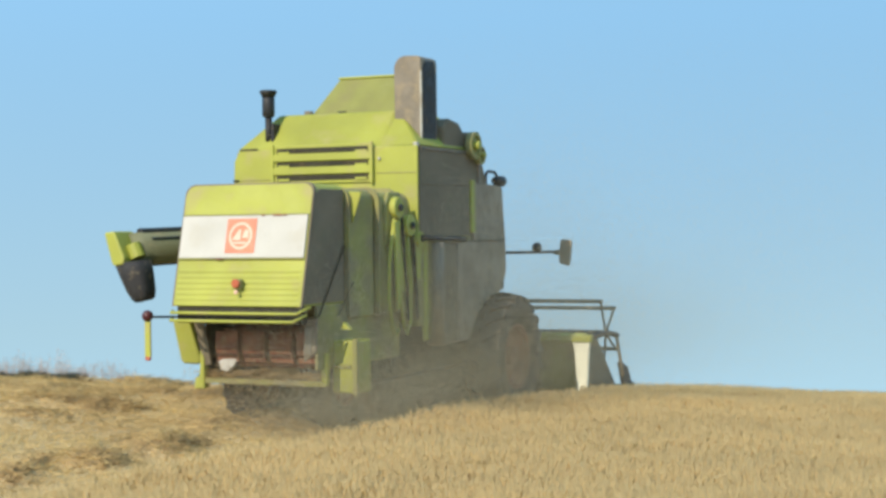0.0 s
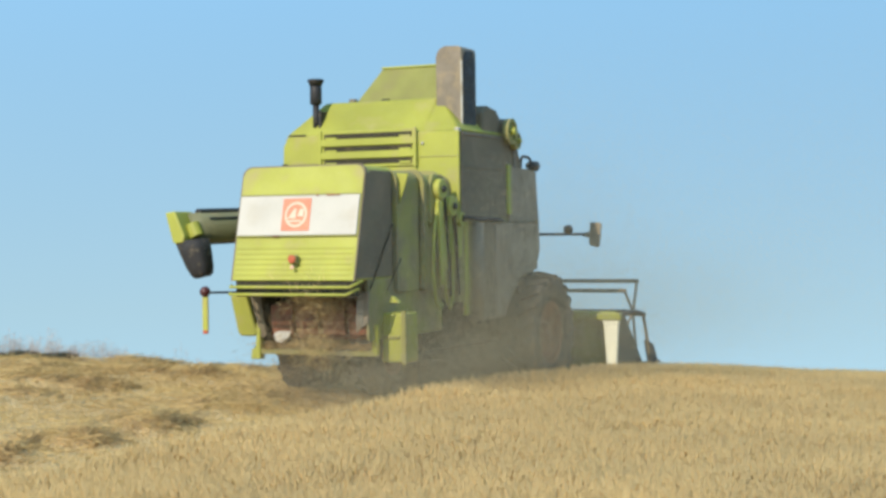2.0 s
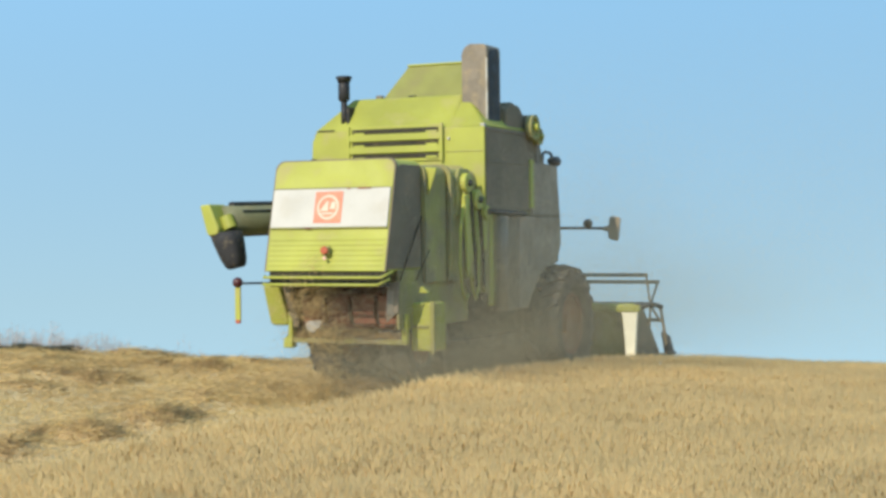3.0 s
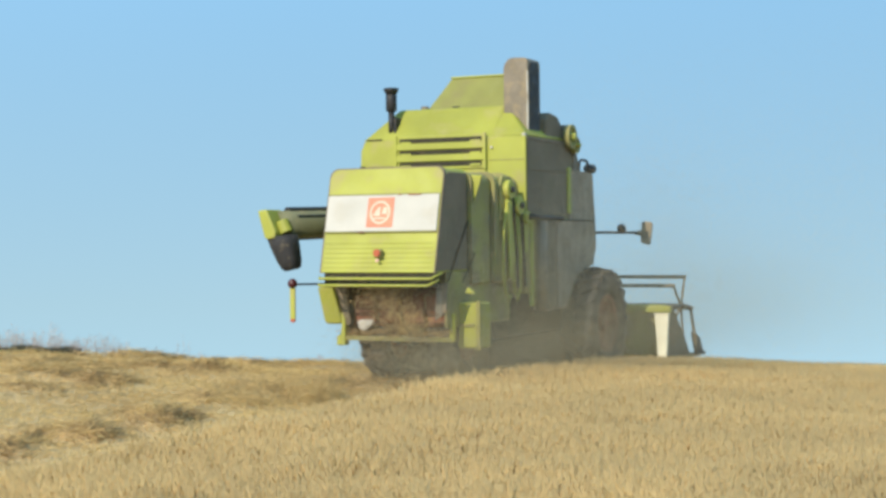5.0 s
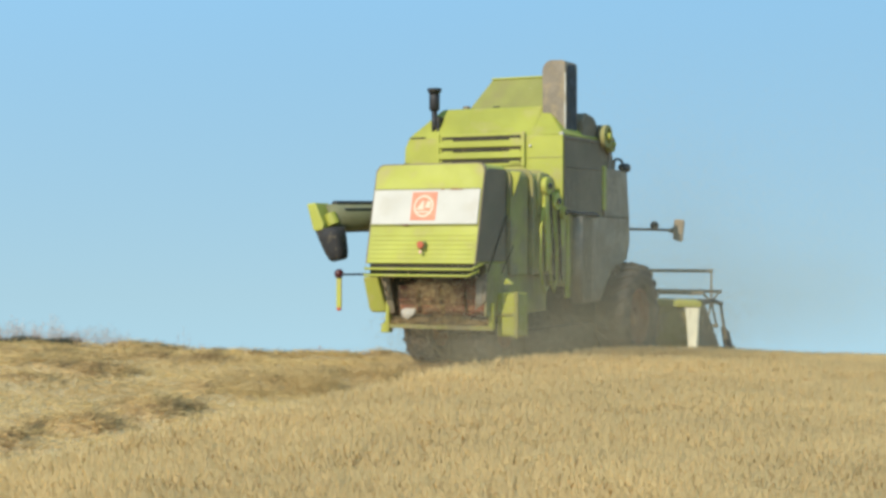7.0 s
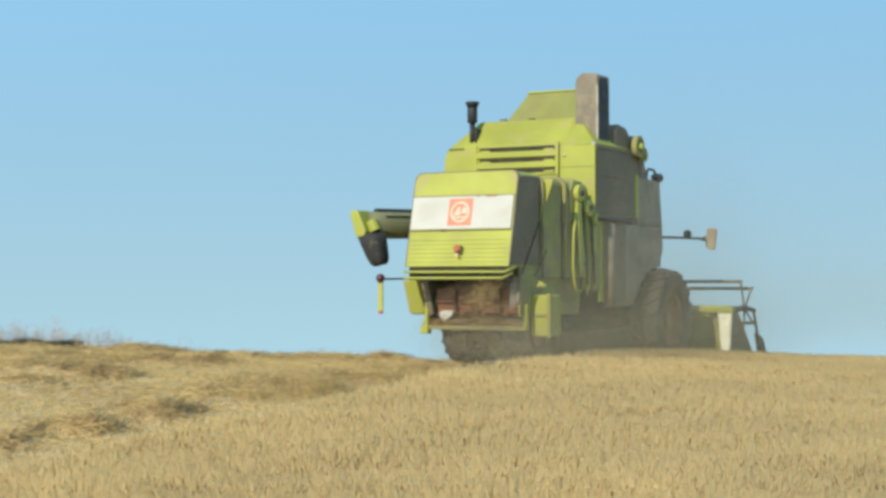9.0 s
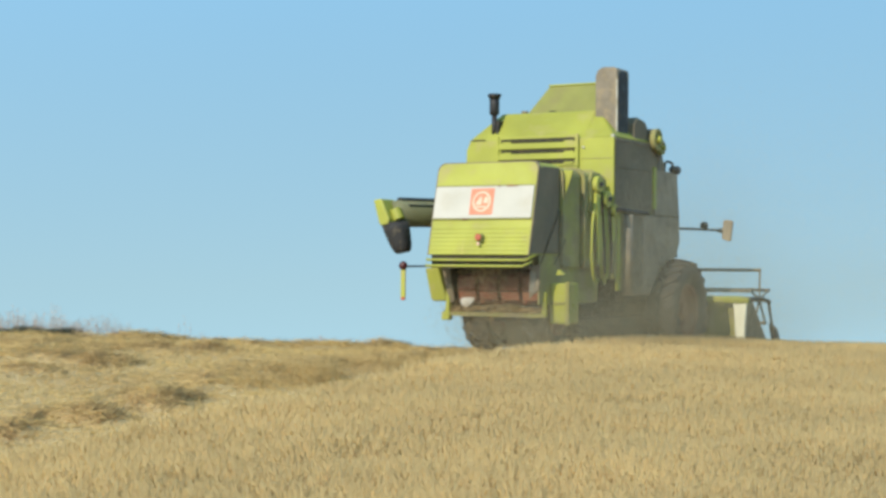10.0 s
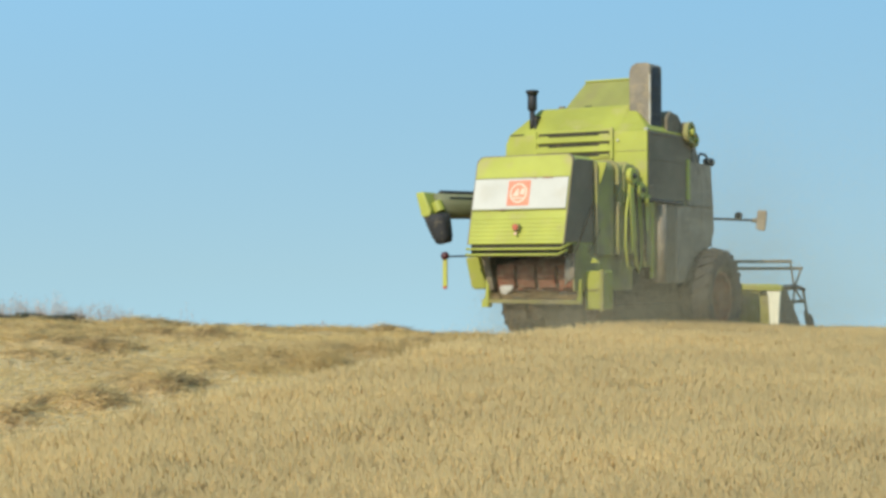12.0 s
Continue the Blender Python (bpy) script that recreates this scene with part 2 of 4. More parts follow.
def swath(x, y):
    """Height of the windrows of straw that lie on the cut part."""
    h = 0
    for off, wide, high in ((-1.75, 0.50, 0.05), (-4.9, 0.6, 0.06), (-8.2, 0.6, 0.06), (-11.5, 0.7, 0.06)):
        d = x - edge_of_crop(y) - off - 0.25 * np.sin(y * 0.9 + off)
        h = h + high * np.exp(-(d / wide) ** 2) * np.clip(0.5 + 1.1 * lumps(x, y, 1.1, int(-off * 10)), 0.02, 2)
    for hx, hy, wide, deep, high in HEAPS:
        h = h + high * np.exp(-((x - hx) / wide) ** 2 - ((y - hy) / deep) ** 2)
    return h * smoothstep(4.0, 8.0, y) * (1 - smoothstep(60, 90, y))


def ground_height(x, y):
    z = np.interp(y, PROFILE_Y, PROFILE_Z)
    # soften the kinks of the profile
    z = (z + np.interp(y - 1.2, PROFILE_Y, PROFILE_Z) + np.interp(y + 1.2, PROFILE_Y, PROFILE_Z)) / 3
    side = np.where(x > 0, np.minimum(x, 14) * -0.036, np.maximum(x, -14) * -0.036) * smoothstep(6, 15, y) * (1 - smoothstep(60, 300, y))
    return z + side + 0.02 * lumps(x, y, 2.5, 5) * (1 - smoothstep(40, 80, y))


def build_ground():
    near_x, near_y = np.arange(-16, 16.01, 0.16), np.arange(2, 36.01, 0.16)
    far = np.array([40, 50, 70, 100, 160, 300, 600, 1200, 2500, 4000], dtype=float)
    xs = np.concatenate([-far[::-1], np.arange(-36, -16, 2.0), near_x, np.arange(18, 37, 2.0), far])
    ys = np.concatenate([-far[::-1], np.arange(-30, 2, 2.0), near_y, np.arange(37, 40, 1.0), far])
    gx, gy = np.meshgrid(xs, ys)
    cut = (gx < edge_of_crop(gy)).astype(float)
    gz = ground_height(gx, gy) + swath(gx, gy) * cut
    verts = np.stack([gx.ravel(), gy.ravel(), gz.ravel()], 1)
    w = len(xs)
    i = (np.arange(len(ys) - 1)[:, None] * w + np.arange(w - 1)[None, :]).ravel()
    faces = np.stack([i, i + 1, i + w + 1, i + w], 1)
    me = from_arrays("ground", verts, faces, M_SOIL)
    me.polygons.foreach_set("use_smooth", np.ones(len(faces), dtype=bool))
    tagged(new("ground", me), "pale straw-coloured field rising to a low crest", "ground", kind="structure")


def blades(rng, base, tip, width):
    """Thin three-sided spikes from base to tip: vertices and triangles."""
    n = len(base)
    d = tip - base
    side = np.stack([-d[:, 1], d[:, 0], 0 * d[:, 0]], 1) + rng.normal(0, 0.3, (n, 3)) * np.linalg.norm(d, axis=1)[:, None]
    side /= np.linalg.norm(side, axis=1)[:, None] + 1e-9
    other = np.cross(d, side)
    other /= np.linalg.norm(other, axis=1)[:, None] + 1e-9
    w = width[:, None]
    v = np.stack([base + side * w, base - side * w * 0.5 + other * w * 0.87, base - side * w * 0.5 - other * w * 0.87, tip], 1).reshape(-1, 3)
    k = np.arange(n)[:, None] * 4
    f = np.concatenate([k + np.array([[0, 1, 3]]), k + np.array([[1, 2, 3]]), k + np.array([[2, 0, 3]])])
    return v, f


def spindles(base, tip, width):
    """Three-sided ears, thick in the middle."""
    n = len(base)
    mid = base * 0.6 + tip * 0.4
    w = width[:, None]
    sides = [np.array([[math.cos(a), math.sin(a), 0.0]]) for a in (0.3, 2.4, 4.5)]
    v = np.stack([base] + [mid + e * w for e in sides] + [tip], 1).reshape(-1, 3)
    k = np.arange(n)[:, None] * 5
    tri = [(0, 2, 1), (0, 3, 2), (0, 1, 3), (4, 1, 2), (4, 2, 3), (4, 3, 1)]
    return v, np.concatenate([k + np.array([t]) for t in tri])


def merged(pieces):
    vs, fs, n = [], [], 0
    for v, f in pieces:
        vs.append(v)
        fs.append(f + n)
        n += len(v)
    return np.concatenate(vs), np.concatenate(fs)


CROP = 0.34


def build_crop():
    rng = np.random.RandomState(3)
    n = 212000
    y = 6.2 + 18.3 * rng.rand(n) ** 1.12
    x = (rng.rand(n) * 2 - 1) * (0.34 * y + 0.8)
    keep = x > edge_of_crop(y) + 0.04 + 0.08 * rng.rand(n)
    x, y = x[keep], y[keep]
    n = len(x)
    z = ground_height(x, y)
    h = CROP * (1 + 0.045 * rng.randn(n)) + 0.022 * lumps(x, y, 1.4, 8) + 0.012 * lumps(x, y, 0.5, 9)
    lean = rng.normal(0, 0.05, (n, 2)) + np.array([[0.02, 0.0]])
    base = np.stack([x, y, z - 0.01], 1)
    top = np.stack([x + lean[:, 0], y + lean[:, 1], z + h * 0.70], 1)
    nod = rng.normal(0, 0.04, (n, 2))
    tip = np.stack([top[:, 0] + nod[:, 0], top[:, 1] + nod[:, 1], z + h], 1)
    leaf = rng.rand(n) < 0.22
    mid = base * 0.45 + top * 0.55
    out = mid + np.concatenate([rng.normal(0, 0.07, (n, 2)), rng.uniform(-0.08, 0.06, (n, 1))], 1)
    v, f = merged([blades(rng, base, top, np.full(n, 0.0035)), spindles(top, tip, rng.uniform(0.0036, 0.0062, n)),
                   blades(rng, mid[leaf], out[leaf], np.full(leaf.sum(), 0.006))])
    tagged(new("wheat_crop", from_arrays("wheat_crop", v, f, M_WHEAT)), "ripe pale golden wheat standing uncut on the field", "crop", kind="stuff")


def build_stubble():
    rng = np.random.RandomState(4)
    n = 60000
    y = 6.5 + 21.5 * rng.rand(n)
    row = np.round((rng.rand(n) * 2 - 1) * 60) * 0.17
    x = edge_of_crop(y) - np.abs(row) - 0.03 + rng.normal(0, 0.018, n)
    keep = np.abs(x) < 0.34 * y + 1.0
    x, y = x[keep], y[keep]
    n = len(x)
    z = ground_height(x, y)
    base = np.stack([x, y, z - 0.01], 1)
    tip = base + np.stack([rng.normal(0, 0.015, n), rng.normal(0, 0.015, n), rng.uniform(0.04, 0.09, n)], 1)
    v, f = blades(rng, base, tip, np.full(n, 0.004))
    tagged(new("stubble", from_arrays("stubble", v, f, M_STRAW)), "short cut stubble in rows on the harvested field", "stubble", kind="stuff")
    # loose straw, thick on the windrows
    n = 230000
    y = 6.5 + 21.5 * rng.rand(n)
    x = edge_of_crop(y) - rng.rand(n) * 12
    s = swath(x, y)
    keep = (np.abs(x) < 0.34 * y + 1.0) & (rng.rand(n) < 0.42 + s * 6)
    x, y, s = x[keep], y[keep], s[keep]
    n = len(x)
    z = ground_height(x, y) + s + rng.uniform(0.0, 0.06, n) + 0.25 * s * rng.rand(n)
    a, length = rng.rand(n) * math.tau, rng.uniform(0.05, 0.20, n)
    base = np.stack([x, y, z], 1)
    tip = base + np.stack([np.cos(a) * length, np.sin(a) * length, rng.normal(0, 0.03, n)], 1)
    v, f = blades(rng, base, tip, rng.uniform(0.0025, 0.0045, n))
    tagged(new("loose_straw", from_arrays("loose_straw", v, f, M_STRAW)), "loose golden straw lying in windrows on stubble", "straw", kind="stuff")
    for hx, hy, wide, deep, high in HEAPS:
        n = int(1500 * wide * deep / 0.1)
        x, y = rng.normal(hx, wide * 0.9, n), rng.normal(hy, deep * 0.9, n)
        keep = (lumps(x, y, 0.5, 31) > -0.1) | (wide < 0.2)
        x, y, n = x[keep], y[keep], int(keep.sum())
        z = ground_height(x, y) + swath(x, y)
        a, length = rng.rand(n) * math.tau, rng.uniform(0.05, 0.18, n)
        base = np.stack([x, y, z - 0.01], 1)
        tip = base + np.stack([np.cos(a) * length, np.sin(a) * length, rng.uniform(-0.01, 0.09, n)], 1)
        v, f = blades(rng, base, tip, rng.uniform(0.003, 0.006, n))
        tagged(new("straw_heap", from_arrays("straw_heap", v, f, M_HEAP)), "matted brown heap of straw on the stubble", "straw", "straw heaps", "stuff")


def build_weeds():
    """Low dark weeds and tall dry grass on the crest."""
    rng = np.random.RandomState(6)
    n = 6500
    x = -7.35 + rng.rand(n) * 1.95
    y = 22.2 + rng.rand(n) * 0.8
    z = ground_height(x, y) + swath(x, y)
    base = np.stack([x, y, z], 1)
    tall = rng.uniform(0.10, 0.21, n) * (1 + 0.12 * np.sin(x * 9)) * np.where(x < -6.2, 0.75, 0.9)
    tip = base + np.stack([rng.normal(0, 0.06, n), rng.normal(0, 0.06, n), tall], 1)
    v, f = blades(rng, base, tip, rng.uniform(0.010, 0.020, n))
    tagged(new("weed_strip", from_arrays("weed_strip", v, f, M_WEED)), "low dark weeds along the crest of the field", "weeds", kind="stuff")
    pieces = []
    spots = [(-7.2 + 0.045 * k, rng.uniform(0.20, 0.42), 5, 0.0016) for k in range(56)]
    spots += [(-6.35, 0.46, 5, 0.0026), (-6.30, 0.42, 4, 0.0022), (-5.98, 0.38, 4, 0.0022), (-5.72, 0.50, 5, 0.0026), (-5.68, 0.40, 4, 0.0022), (-5.4, 0.30, 4, 0.0018), (-4.75, 0.20, 3, 0.0014),
              (-4.25, 0.24, 3, 0.0014), (-3.85, 0.42, 3, 0.0016), (-3.5, 0.15, 3, 0.0014), (-1.95, 0.15, 4, 0.002), (-1.80, 0.20, 4, 0.0022), (-1.70, 0.12, 4, 0.002)]
    for sx, high, k, thin in spots:
        bx = sx + rng.normal(0, 0.04, k)
        by = 22.7 + rng.normal(0, 0.2, k)
        base = np.stack([bx, by, ground_height(bx, by)], 1)
        top = base + np.stack([rng.normal(0, 0.04, k), rng.normal(0, 0.05, k), high * rng.uniform(0.7, 1.05, k)], 1)
        pieces.append(blades(rng, base, top, np.full(k, thin)))
        for _ in range(16):
            q = base + (top - base) * rng.uniform(0.35, 1.0, (k, 1))
            e = q + np.concatenate([rng.normal(0, 0.035, (k, 2)), rng.uniform(0.0, 0.06, (k, 1))], 1)
            pieces.append(blades(rng, q, e, np.full(k, thin * 1.3)))
    v, f = merged(pieces)
    tagged(new("dry_grass", from_arrays("dry_grass", v, f, M_SEED)), "tall dry seeded grasses against the sky on the crest", "grass", kind="stuff")


# ---- the combine harvester; x to its right, y ahead, z up from the hood's lower edge ----
def rear_y(z):
    """The hood's rear face leans forward towards its top."""
    return 0.27 * z / 1.12


def rear_panel(x0, x1, z0, z1, proud, thick=0.012, r=0.004):
    out = [(rear_y(z0) - proud, z0), (rear_y(z1) - proud, z1), (rear_y(z1) - proud + thick, z1), (rear_y(z0) - proud + thick, z0)]
    return prism_x(out, x0, x1, r, 1)


def round_top(x0, x1, z0, z1, r, n=5):
    """An outline of (x, z) with both upper corners rounded."""
    pts = [(x0, z0)]
    pts += [(x0 + r - r * math.cos(a), z1 - r + r * math.sin(a)) for a in (math.pi / 2 * i / n for i in range(n + 1))]
    pts += [(x1 - r + r * math.sin(a), z1 - r + r * math.cos(a)) for a in (math.pi / 2 * i / n for i in range(n + 1))]
    return pts + [(x1, z0)]


def build_hood(m):
    # rear straw hood, a rounded shell that leans
    o = round_top(-0.735, 0.65, 0.0, 1.135, 0.09)
    rings = [[(x, rear_y(z) + 0.01, z) for x, z in o], [(x, 0.86, z) for x, z in o]]
    hood = part("straw_hood", bevel(loft(rings), 0.012, 2), M_GREEN, m, "lime-green rear straw hood", LIFT)
    big, small = round_top(-0.75, 0.663, -0.002, 1.149, 0.10), round_top(-0.70, 0.61, -0.002, 1.09, 0.09)
    rim = [[(x, rear_y(z) + 0.015, z) for x, z in big], [(x, rear_y(z) + 0.055, z) for x, z in big], [(x, rear_y(z) + 0.055, z) for x, z in small], [(x, rear_y(z) + 0.015, z) for x, z in small]]
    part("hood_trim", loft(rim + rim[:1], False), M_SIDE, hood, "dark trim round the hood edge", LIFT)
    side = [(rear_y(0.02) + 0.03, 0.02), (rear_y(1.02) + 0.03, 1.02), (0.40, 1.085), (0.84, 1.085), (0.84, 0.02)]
    part("hood_side_panel", prism_x(side, 0.645, 0.658, 0.003, 1), M_SIDE, hood, "grey-brown side panel", LIFT)
    part("white_band", rear_panel(-0.725, 0.640, 0.45, 0.845, 0.012), M_WHITE, hood, "white painted band across the hood", LIFT)
    emblem = part("emblem_plate", rear_panel(-0.215, 0.105, 0.495, 0.815, 0.020), M_RED, hood, "red square emblem plate", LIFT)
    ring = bmesh.new()
    for k in range(28):
        a, b = math.tau * k / 28, math.tau * (k + 1) / 28
        quad = []
        for r, ang in ((0.128, a), (0.128, b), (0.102, b), (0.102, a)):
            x, z = -0.055 + r * math.cos(ang), 0.655 + r * math.sin(ang)
            quad.append(ring.verts.new((x, rear_y(z) - 0.0225, z)))
        ring.faces.new(quad)
    bmesh.ops.remove_doubles(ring, verts=ring.verts, dist=1e-4)
    bmesh.ops.solidify(ring, geom=ring.faces[:], thickness=0.004)
    part("emblem_ring", ring, M_PALE, emblem, "", LIFT)
    bar = bmesh.new()
    for outline in ([(-0.105, 0.60), (-0.035, 0.70), (-0.01, 0.70), (-0.01, 0.60)], [(0.005, 0.62), (0.03, 0.70), (0.07, 0.69), (0.075, 0.62)], [(-0.09, 0.565), (0.06, 0.565), (0.05, 0.585), (-0.09, 0.585)]):
        join(bar, loft([[(x - 0.04, rear_y(z) - 0.0225, z + 0.015) for x, z in outline], [(x - 0.04, rear_y(z) - 0.019, z + 0.015) for x, z in outline]]))
    part("emblem_shape", bar, M_PALE, emblem, "", LIFT)
    part("lip", rear_panel(-0.73, 0.645, 0.847, 0.858, 0.015), M_DUSTY, hood, "", LIFT)
    part("lip", rear_panel(-0.73, 0.645, 0.436, 0.448, 0.015), M_DUSTY, hood, "", LIFT)
    for i in range(6):
        z = 0.055 + i * 0.052
        part("rib", rear_panel(-0.71, 0.62, z, z + 0.030, -0.003, 0.012, 0.003), M_GREEN, hood, "", LIFT)
    # chipped edge marks
    for x, z, w in ((0.27, 0.838, 0.10), (0.15, 0.838, 0.03), (-0.30, 0.432, 0.07), (0.38, 0.838, 0.04)):
        part("paint_chip", rear_panel(x, x + w, z, z + 0.014, 0.0215, 0.004, 0.001), M_RUST, hood, "worn bare patch", LIFT)
    lamp = part("tail_lamp", box(-0.055, 0.035, rear_y(0.2) - 0.07, rear_y(0.2) - 0.012, 0.165, 0.255, 0.012), M_DUSTY, hood, "lamp bracket", LIFT)
    part("lens", disc_y(-0.01, rear_y(0.2) - 0.095, 0.215, 0.042, 0.03), M_LAMP, lamp, "round red tail-lamp lens", LIFT)
    part("reflector", disc_y(-0.01, rear_y(0.2) - 0.085, 0.135, 0.020, 0.02), M_PALE, lamp, "small red reflector", LIFT)
    # lower edge: two cross rails with bent ends
    for z, x1, y in ((-0.062, 0.69, -0.03), (-0.135, 0.66, -0.045)):
        part("cross_rail", tube([(-0.78, y + 0.1, z + 0.01), (-0.73, y, z), (0, y - 0.006, z), (x1 - 0.06, y, z), (x1 + 0.02, y + 0.12, z + 0.06)], 0.015, 8), M_GREEN, m, "lime-green cross rail", LIFT, True)
    # dark box painted in for the shade between hood and rails
    part("gap_shade_box", box(-0.70, 0.66, 0.03, 0.12, -0.16, -0.002, 0.006), M_HOLLOW, m, "dark box painting the shade of the gap under the hood", LIFT)


def disc_y(x, y, z, r, thick, sides=20):
    return bevel(loft([[(x + r * math.cos(math.tau * k / sides), yy, z + r * math.sin(math.tau * k / sides)) for k in range(sides)] for yy in (y, y + thick)]), 0.006, 1)


def build_walker_hood(m):
    """The long hood over the straw walkers, in ribbed lengths up to the engine."""
    for y0, y1, wide, top, mat in ((0.90, 1.40, 0.69, 1.10, M_DUSTY), (1.45, 2.12, 0.73, 1.08, M_DUSTY)):
        o = round_top(-wide, wide, -0.15, top, 0.12)
        part("walker_hood", bevel(loft([[(x, y0, z) for x, z in o], [(x, y1, z) for x, z in o]]), 0.012, 1), mat, m, "dusty green walker hood section", LIFT)
    for y, mat, w in ((0.885, M_DUSTY, 0.70), (1.425, M_DUSTY, 0.745), (1.78, M_DUSTY, 0.77)):
        o, i = round_top(-w, w, -0.12, 1.12, 0.14), round_top(-w + 0.045, w - 0.045, -0.12, 1.075, 0.11)
        bm = loft([[(x, y - 0.02, z) for x, z in o], [(x, y + 0.02, z) for x, z in o], [(x, y + 0.02, z) for x, z in i], [(x, y - 0.02, z) for x, z in i], [(x, y - 0.02, z) for x, z in o]], False)
        bmesh.ops.remove_doubles(bm, verts=bm.verts, dist=1e-5)
        part("hood_flange", bm, mat, m, "raised hood flange", LIFT)
    # gusset that catches the sun between the first lengths
    part("gusset", prism_y([(0.665, 1.07), (0.80, 1.06), (0.775, 0.98), (0.70, 0.76)], 0.93, 0.95, 0.004, 1), M_GREEN, m, "", LIFT)
    # rounded cover and belt-drive housings beside the engine
    part("drive_cover", prism_x([(1.55, 0.55), (1.52, 0.95), (1.60, 1.08), (1.85, 1.08), (1.98, 0.92), (1.98, 0.55)], 0.72, 0.76, 0.02, 3), M_DUSTY, m, "rounded drive cover", LIFT)
    for y, z, r, x in ((1.70, 0.92, 0.11, 0.76), (1.93, 0.74, 0.11, 0.78), (2.12, 0.60, 0.08, 0.80)):
        pulley = part("pulley", disc(x, x + 0.07, y, z, r), M_GREEN, m, "lime-green belt pulley", LIFT)
        part("hub", disc(x + 0.07, x + 0.10, y, z, r * 0.35, 14), M_BLACK, pulley, "", LIFT)
    part("belt_guard", tube([(0.78, 1.66, 0.82), (0.80, 1.60, 0.70), (0.80, 1.52, 0.40), (0.80, 1.50, 0.0), (0.80, 1.56, -0.26), (0.80, 1.64, -0.36), (0.80, 1.72, -0.30)], 0.018, 8), M_GREEN, m, "bent lime-green guard rail", LIFT, True)
    part("belt_guard", tube([(0.80, 1.74, 0.80), (0.81, 1.70, 0.55), (0.82, 1.72, 0.1), (0.82, 1.78, -0.26), (0.82, 1.86, -0.36), (0.82, 1.94, -0.24), (0.82, 1.96, 0.2), (0.81, 1.90, 0.66)], 0.016, 8), M_GREEN, m, "bent lime-green guard rail", LIFT, True)
    part("guard_strip", prism_x([(1.58, 0.78), (1.66, 0.80), (1.76, 0.20), (1.70, -0.10), (1.66, -0.10)], 0.80, 0.83, 0.006, 1), M_GREEN, m, "lime-green guard strip", LIFT)
    part("tension_arm", prism_x([(2.08, 0.55), (2.16, 0.72), (2.24, 0.70), (2.18, 0.2), (2.12, 0.18)], 0.80, 0.825, 0.006, 1), M_GREEN, m, "", LIFT)
    part("tension_arm", prism_x([(2.20, 0.10), (2.27, 0.55), (2.33, 0.54), (2.28, -0.2), (2.22, -0.2)], 0.80, 0.825, 0.006, 1), M_DUSTY, m, "", LIFT)
    part("drive_belt", tube([(0.81, 1.78, 0.86), (0.81, 1.92, -0.22)], 0.014, 6), M_RUBBER, m, "black drive belt", LIFT)
    part("drive_belt", tube([(0.81, 2.03, 0.84), (0.81, 2.13, -0.22)], 0.014, 6), M_RUBBER, m, "black drive belt", LIFT)
    part("guard_plate", prism_x([(1.86, 0.10), (1.84, 0.70), (1.92, 0.86), (2.04, 0.84), (2.10, 0.60), (2.02, 0.05)], 0.735, 0.752, 0.006, 1), M_GREEN, m, "lime-green belt guard plate", LIFT)
    part("brace", tube([(0.675, 0.82, 0.55), (0.68, 0.30, -0.10)], 0.009, 6), M_HOLLOW, m, "slanting side brace", LIFT)
    part("brace", tube([(0.70, 0.95, 0.20), (0.70, 0.62, -0.12)], 0.007, 6), M_HOLLOW, m, "", LIFT)


